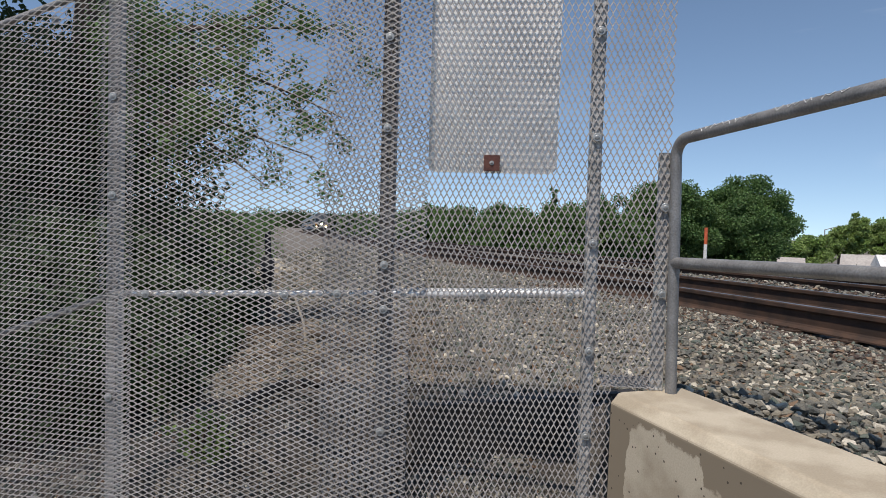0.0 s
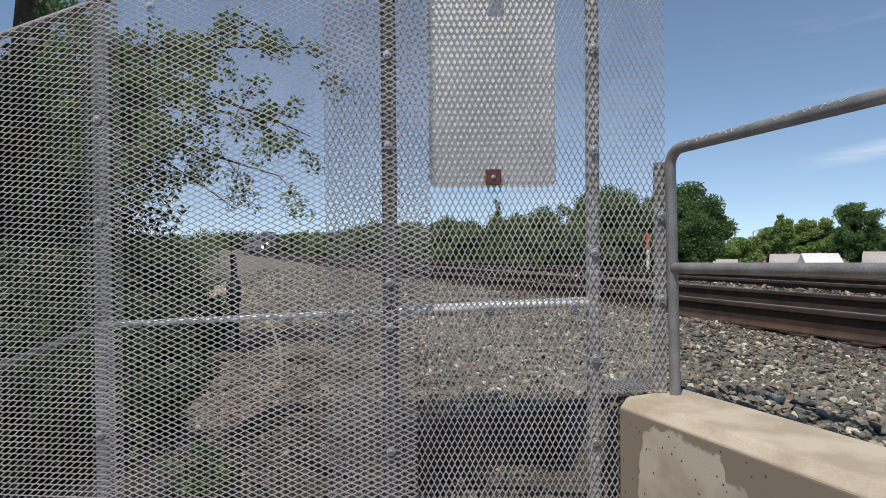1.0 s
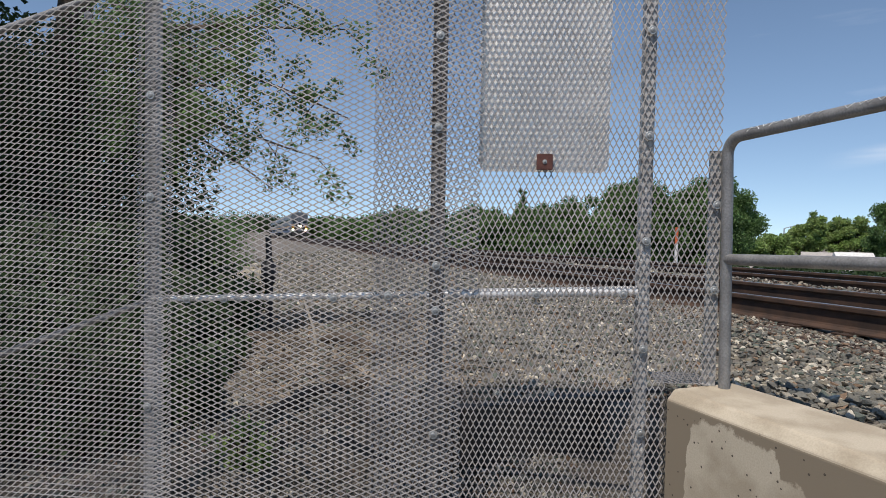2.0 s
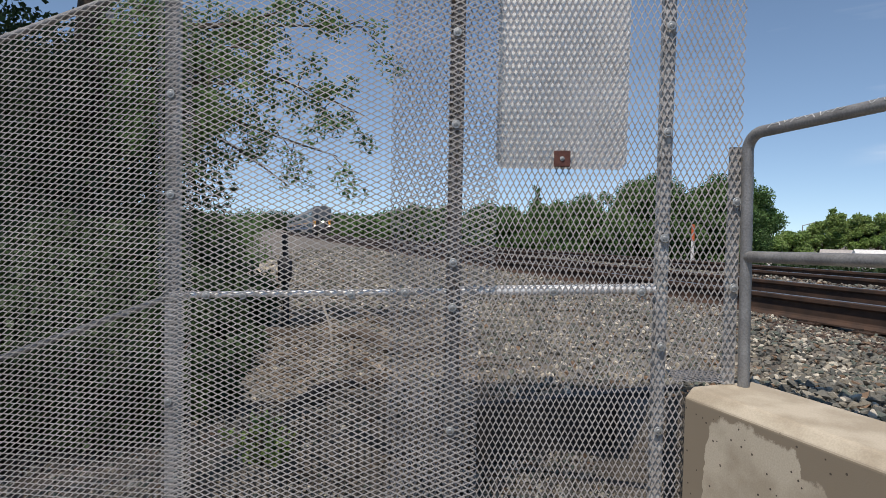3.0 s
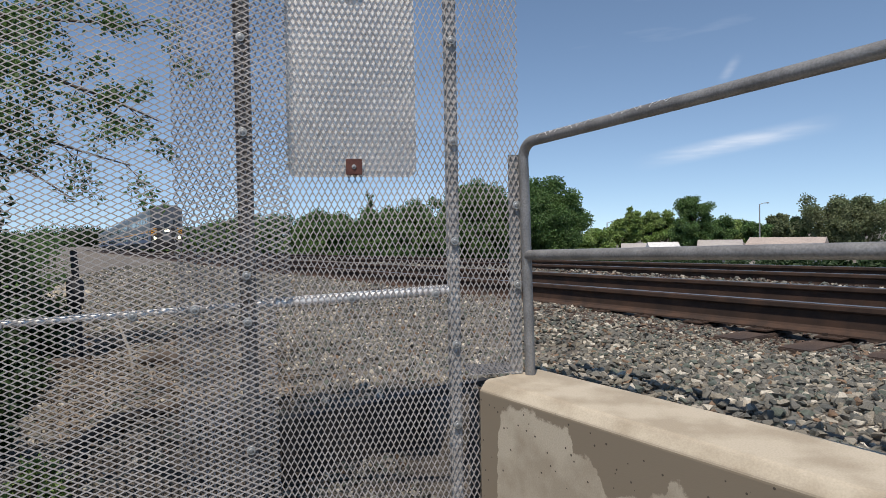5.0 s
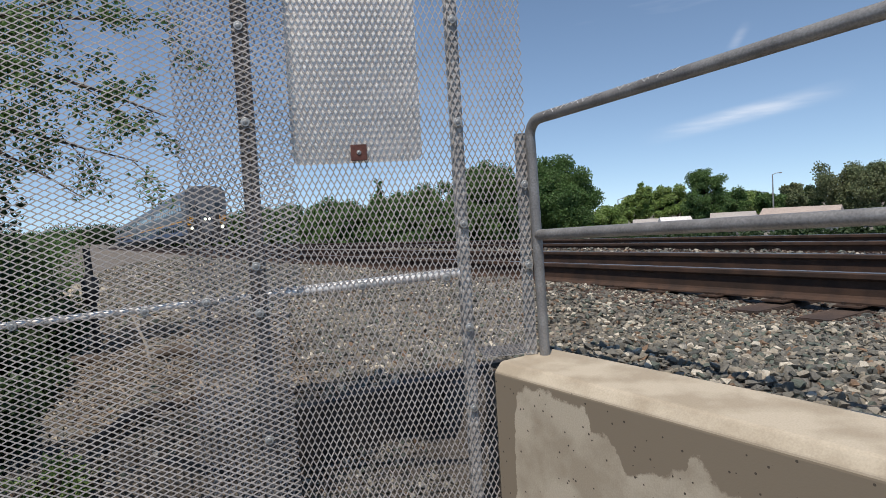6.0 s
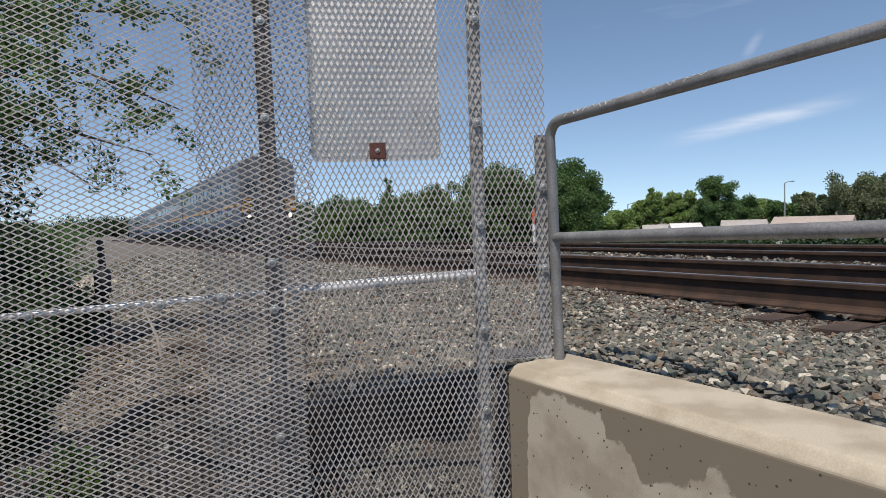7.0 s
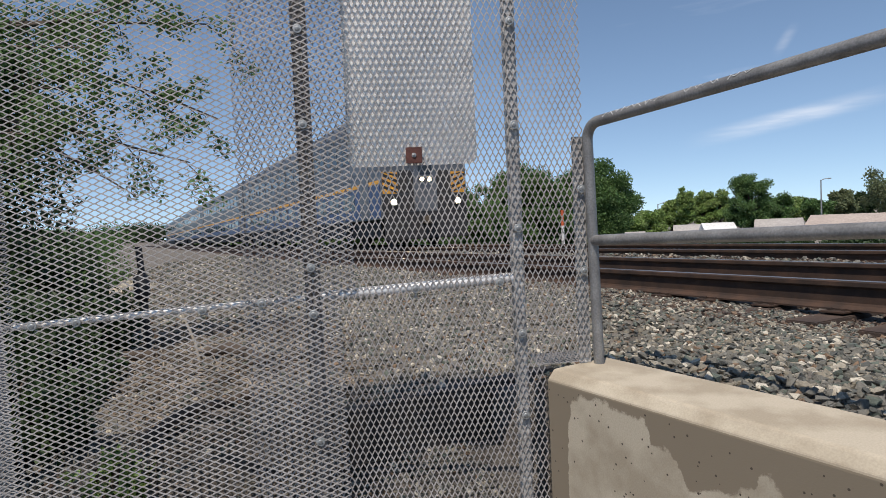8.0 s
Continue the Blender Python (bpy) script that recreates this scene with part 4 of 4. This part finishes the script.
def build_mound():
    """A pale heap of dirt and rubble at the foot of the bank."""
    rng = np.random.default_rng(44)
    x, y = -5.55, 14.6
    l, t = x * N.x + y * N.y, x * U.x + y * U.y
    verts, faces, base = [], [], 0
    shapes = stone_shapes(6, 9)
    for _ in range(160):
        a, r = rng.uniform(0, 6.28), rng.random() ** 0.5
        h = 0.42 * (1 - r) ** 0.8
        size = rng.uniform(0.05, 0.14)
        v, f = shapes[rng.integers(6)]
        v = (v @ turn(rng).T) * size + np.array([math.cos(a) * r * 0.55, math.sin(a) * r * 0.5, h])
        verts.append(v)
        faces += [tuple(q + base for q in g) for g in f]
        base += len(v)
    ob = new("rubble_heap", raw_mesh("rubble_heap", np.concatenate(verts).tolist(), faces, PALE_ROCK))
    ob.location = (x, y, ground_z(l, t) - 0.02)
    tagged(ob, "pale heap of rubble at the foot of the bank", "rubble", kind="stuff")


PALE_ROCK = material("pale_rubble", (0.52, 0.47, 0.38), 0.95, 0.0, (0.42, 0.37, 0.29), 3, 40, 0.4)
BLACK_IRON = material("black_iron", (0.02, 0.02, 0.022), 0.6, 0.2, (0.03, 0.028, 0.026), 8, 60, 0.1)
PALE_WOOD = material("bleached_wood", (0.42, 0.37, 0.30), 0.85, 0.0, (0.34, 0.29, 0.23), 10, 80, 0.3)
build_post_and_stick()

# ---- train ----
STEEL = material("brushed_stainless_steel", (0.15, 0.158, 0.17), 0.42, 0.4, (0.11, 0.118, 0.13), 2, 60, 0.05)
BLUE = material("dark_blue_paint", (0.03, 0.06, 0.16), 0.4, 0.0, (0.025, 0.05, 0.12), 2, 60, 0.03)
ORANGE = material("yellow_orange_paint", (0.75, 0.36, 0.04), 0.5, 0.0, (0.65, 0.30, 0.04), 4, 60, 0.03)
BLACK = material("black_underframe", (0.02, 0.02, 0.022), 0.7, 0.0, (0.03, 0.028, 0.026), 4, 60, 0.1)
WHITE = material("white_paint", (0.75, 0.75, 0.75), 0.5, 0.0, (0.68, 0.68, 0.68), 4, 60, 0.02)
GLASS_DARK = material("tinted_window_glass", (0.015, 0.018, 0.022), 0.08, 0.0, (0.02, 0.022, 0.026), 1, 10, 0.0)
LAMP_GLOW = glow("lit_headlamp", (1.0, 0.76, 0.48), 600.0)
CAR_LENGTH, CAR_GAP = 25.9, 0.6


def build_car(cab, label):
    """Double-deck car; its front end at y = 0, its length towards -y, rail level at z = 0."""
    car = thing("cab_car" if cab else "passenger_car", label, "train car", None, "train cars")
    w, hw = 3.1, 1.55
    shell = [(-hw, 0.95), (hw, 0.95), (hw, 4.20), (hw - 0.05, 4.42), (hw - 0.25, 4.66), (hw - 0.7, 4.82), (0, 4.87), (-hw + 0.7, 4.82), (-hw + 0.25, 4.66), (-hw + 0.05, 4.42), (-hw, 4.20)]
    bm = bmesh.new()
    extrude_profile(bm, shell, -CAR_LENGTH, 0.0)
    part("body", bm, STEEL, car)
    for sx in (-1, 1):
        a, b = (hw + 0.002, hw + 0.012)
        xa, xb = sorted((sx * a, sx * b))
        bm = bmesh.new()
        box(bm, xa, xb, -CAR_LENGTH + 0.1, -0.1, 1.0, 2.05)
        part("blue_band", bm, BLUE, car)
        bm = bmesh.new()
        box(bm, xa, xb, -CAR_LENGTH + 0.1, -0.1, 2.08, 2.20)
        part("stripe", bm, ORANGE, car, "yellow-orange stripe")
        for z in (2.4, 2.55, 3.95, 4.05):
            bm = bmesh.new()
            box(bm, xa, xb, -CAR_LENGTH + 0.1, -0.1, z, z + 0.035)
            part("rib", bm, STEEL, car)
        for z0, z1 in ((1.35, 1.9), (3.05, 3.7)):
            for i in range(13):
                yy = -2.6 - i * 1.75
                bm = bmesh.new()
                xc, xd = sorted((sx * (hw + 0.003), sx * (hw + 0.02)))
                box(bm, xc, xd, yy - 1.25, yy, z0, z1, 0.004)
                part("window", bm, GLASS_DARK, car)
        bm = bmesh.new()
        box(bm, *sorted((sx * (hw + 0.003), sx * (hw + 0.02))), -2.0, -1.1, 1.0, 2.95, 0.004)
        part("door", bm, STEEL, car)
    bm = bmesh.new()
    box(bm, -1.35, 1.35, -CAR_LENGTH + 4.2, -4.2, 0.35, 0.95, 0.03)
    part("underframe", bm, BLACK, car)
    for yb in (-2.4, -CAR_LENGTH + 2.4):
        bm = bmesh.new()
        box(bm, -1.25, 1.25, yb - 1.5, yb + 1.5, 0.35, 0.9, 0.03)
        truck = part("truck", bm, BLACK, car)
        for dy in (-1.25, 1.25):
            bm = bmesh.new()
            tube(bm, [(-0.82, yb + dy, 0.46), (0.82, yb + dy, 0.46)], 0.07, 10)
            for sx in (-1, 1):
                tube(bm, [(sx * 0.71, yb + dy, 0.46), (sx * 0.84, yb + dy, 0.46)], 0.457, 20)
            part("wheelset", bm, BLACK, truck)
    if cab:
        bm = bmesh.new()
        box(bm, -1.5, 1.5, 0.003, 0.10, 0.25, 1.15, 0.02)
        part("pilot", bm, BLACK, car)
        bm = bmesh.new()
        box(bm, -1.54, 1.54, 0.003, 0.02, 1.16, 1.72, 0.004)
        part("lower_end_panel", bm, BLACK, car)
        bm = bmesh.new()
        box(bm, -0.95, 0.95, 0.004, 0.018, 1.74, 2.5, 0.004)
        part("dark_end_panel", bm, BLACK, car)
        bm = bmesh.new()
        box(bm, -0.42, 0.42, 0.003, 0.05, 1.16, 3.3, 0.015)
        door = part("end_door", bm, STEEL, car)
        bm = bmesh.new()
        box(bm, -0.25, 0.25, 0.052, 0.062, 2.35, 3.1, 0.004)
        part("window", bm, GLASS_DARK, door)
        for sx in (-1, 1):
            bm = bmesh.new()
            box(bm, *sorted((sx * 0.62, sx * 1.32)), 0.003, 0.03, 2.75, 3.45, 0.01)
            part("cab_window", bm, GLASS_DARK, car)
            bm = bmesh.new()
            box(bm, *sorted((sx * 0.98, sx * 1.5)), 0.003, 0.02, 1.75, 2.45)
            panel = part("warning_panel", bm, ORANGE, car, "yellow-orange panel with black slanting stripes")
            for i in range(4):
                bm = bmesh.new()
                z = 1.72 + i * 0.19
                x0, x1 = sx * 0.98, sx * 1.5
                q = [(x0, z - 0.02), (x1, z + 0.21), (x1, z + 0.31), (x0, z + 0.08)]
                q = [(a, min(2.45, max(1.75, b))) for a, b in q]
                lo = [bm.verts.new((a, 0.021, b)) for a, b in q]
                hi = [bm.verts.new((a, 0.025, b)) for a, b in q]
                bm.faces.new(hi)
                for j in range(4):
                    bm.faces.new((lo[j], lo[(j + 1) % 4], hi[(j + 1) % 4], hi[j]))
                bmesh.ops.recalc_face_normals(bm, faces=bm.faces[:])
                part("black_stripe", bm, BLACK, panel)
            bm = bmesh.new()
            tube(bm, [(sx * 1.16, 0.0, 1.47), (sx * 1.16, 0.10, 1.47)], 0.12, 14)
            ditch = part("ditch_light", bm, BLACK, car)
            bm = bmesh.new()
            tube(bm, [(sx * 1.16, 0.101, 1.47), (sx * 1.16, 0.112, 1.47)], 0.085, 14)
            part("lens", bm, LAMP_GLOW, ditch, "lit lens")
        for dx in (-0.13, 0.13):
            bm = bmesh.new()
            tube(bm, [(dx, 0.05, 2.2), (dx, 0.10, 2.2)], 0.10, 14)
            head = part("headlight", bm, BLACK, car)
            bm = bmesh.new()
            tube(bm, [(dx, 0.101, 2.2), (dx, 0.112, 2.2)], 0.055, 14)
            part("lens", bm, LAMP_GLOW, head, "lit lens")
        bm = bmesh.new()
        box(bm, -0.2, 0.2, 0.0, 0.75, 0.72, 1.0, 0.04)
        part("coupler", bm, BLACK, car)
        # lettering too small to read
        for i in range(6):
            bm = bmesh.new()
            box(bm, -hw - 0.016, -hw - 0.0125, -2.9 - i * 0.42, -2.6 - i * 0.42, 1.93, 2.03)
            part("lettering_bar", bm, WHITE, car)
    return car


CARS = [build_car(True, "silver double-deck cab car with lit headlamps and striped end")]
for _i in range(4):
    CARS.append(build_car(False, "silver double-deck passenger car with blue band and dark windows"))


def motions():
    """The train comes on at an even speed."""
    for i, car in enumerate(CARS):
        rows = []
        for k in range(9):
            s = 18.32 + 17.06 * (8.0 - k) + i * (CAR_LENGTH + CAR_GAP)
            rows.append((float(k), track_frame(TRACKS[1]) @ pose(0, s - 7.0, 0, 0, 0, 180)))
        walk(car, rows)


# ---- ballast stones ----
def stone_shapes(count, seed):
    rng = np.random.default_rng(seed)
    shapes = []
    for _ in range(count):
        bm = bmesh.new()
        pts = rng.normal(size=(11, 3))
        pts /= np.linalg.norm(pts, axis=1)[:, None]
        pts *= rng.uniform(0.7, 1.0, (11, 1)) * np.array([1.0, rng.uniform(0.6, 0.9), rng.uniform(0.45, 0.75)])
        vs = [bm.verts.new(p) for p in pts]
        bmesh.ops.convex_hull(bm, input=vs)
        loose = [v for v in bm.verts if not v.link_faces]
        for v in loose:
            bm.verts.remove(v)
        bm.verts.ensure_lookup_table()
        bm.verts.index_update()
        shapes.append((np.array([v.co for v in bm.verts]), [tuple(v.index for v in f.verts) for f in bm.faces]))
        bm.free()
    return shapes


def turn(rng):
    q = rng.normal(size=4)
    a, b, c, d = q / np.linalg.norm(q)
    return np.array([[1 - 2 * (c * c + d * d), 2 * (b * c - a * d), 2 * (b * d + a * c)], [2 * (b * c + a * d), 1 - 2 * (b * b + d * d), 2 * (c * d - a * b)], [2 * (b * d - a * c), 2 * (c * d + a * b), 1 - 2 * (b * b + c * c)]])


def lying(rng):
    """A stone that has settled: any way round, a little tilted."""
    a, tx, ty = rng.uniform(0, 6.28), rng.normal() * 0.32, rng.normal() * 0.32
    return np.array(Euler((tx, ty, a)).to_matrix())


def scatter(name, regions, seed, mat, label):
    rng = np.random.default_rng(seed)
    shapes = stone_shapes(14, seed)
    verts, faces, base = [], [], 0
    for l0, l1, s0, s1, n, r0, r1 in regions:
        for _ in range(n):
            l, s = rng.uniform(l0, l1), rng.uniform(s0, s1)
            off = l - math.tan(radians(WALL_TURN)) * max(0.0, WALL_END - s)
            if WALL_FRONT - 0.05 < off < WALL_BACK + 0.01 and s < WALL_END + 0.03:
                continue
            if any(abs(abs(l - t) - 0.7525) < 0.10 for t in TRACKS):
                continue
            r = rng.uniform(r0, r1)
            z = ground_z(l, s) + rough(l, s) + r * rng.uniform(0.05, 0.5)
            p = rail_place(l, s, z)
            v, f = shapes[rng.integers(len(shapes))]
            v = (v @ lying(rng).T) * r + np.array(p)
            verts.append(v)
            faces += [tuple(i + base for i in q) for q in f]
            base += len(v)
    ob = new(name, raw_mesh(name, np.concatenate(verts).tolist(), faces, mat))
    return tagged(ob, label, "ballast", kind="stuff")


scatter("ballast", [
    (1.7, 4.3, -1.0, 3.2, 12000, 0.017, 0.036),
    (1.7, 4.4, 3.2, 7.0, 7000, 0.02, 0.038),
    (0.2, 2.0, 2.97, 7.0, 5200, 0.018, 0.038),
    (-0.6, 4.4, 7.0, 14.0, 6500, 0.025, 0.05),
    (-1.0, 4.0, 14.0, 30.0, 4500, 0.03, 0.07),
    (4.6, 8.0, -2.0, 16.0, 6500, 0.025, 0.05),
    (8.4, 11.5, -2.0, 16.0, 2500, 0.03, 0.05),
], 7, BALLAST, "loose grey and tan crushed ballast stones")
scatter("rusty_ballast", [
    (3.72, 4.38, -2.0, 9.0, 9000, 0.012, 0.03),
    (4.56, 5.9, -2.0, 9.0, 3000, 0.015, 0.035),
    (6.9, 8.0, -2.0, 9.0, 2500, 0.015, 0.035),
], 11, RUSTY_BALLAST, "rust-stained stones and grit beside the rails")
scatter("gravel", [
    (-3.5, 1.3, 2.0, 2.9, 3600, 0.008, 0.03),
    (0.5, 1.27, 2.2, 2.9, 700, 0.01, 0.03),
    (-3.0, 0.3, 2.9, 7.0, 9000, 0.01, 0.035),
], 8, BALLAST, "loose gravel and debris on the low ground")


def near_stones():
    """The stones nearest to the wall, one by one."""
    rng = np.random.default_rng(21)
    meshes = [raw_mesh("ballast_stone", v.tolist(), f, BALLAST_ONE) for v, f in stone_shapes(12, 31)]
    for i in range(300):
        t = rng.uniform(0.5, 2.5)
        l = WALL_BACK + 0.03 + math.tan(radians(WALL_TURN)) * max(0.0, WALL_END - t) + 0.85 * rng.random() ** 1.4
        r = rng.uniform(0.022, 0.038)
        ob = new("ballast_stone", meshes[i % len(meshes)])
        ob.parent = ground
        p = rail_place(l, t, ground_z(l, t) + rough(l, t) + r * rng.uniform(0.45, 0.75))
        ob.matrix_basis = Matrix.LocRotScale(p, Euler((rng.normal() * 0.32, rng.normal() * 0.32, rng.uniform(0, 6.28))), Vector((r, r, r)))


near_stones()
build_mound()
motions()
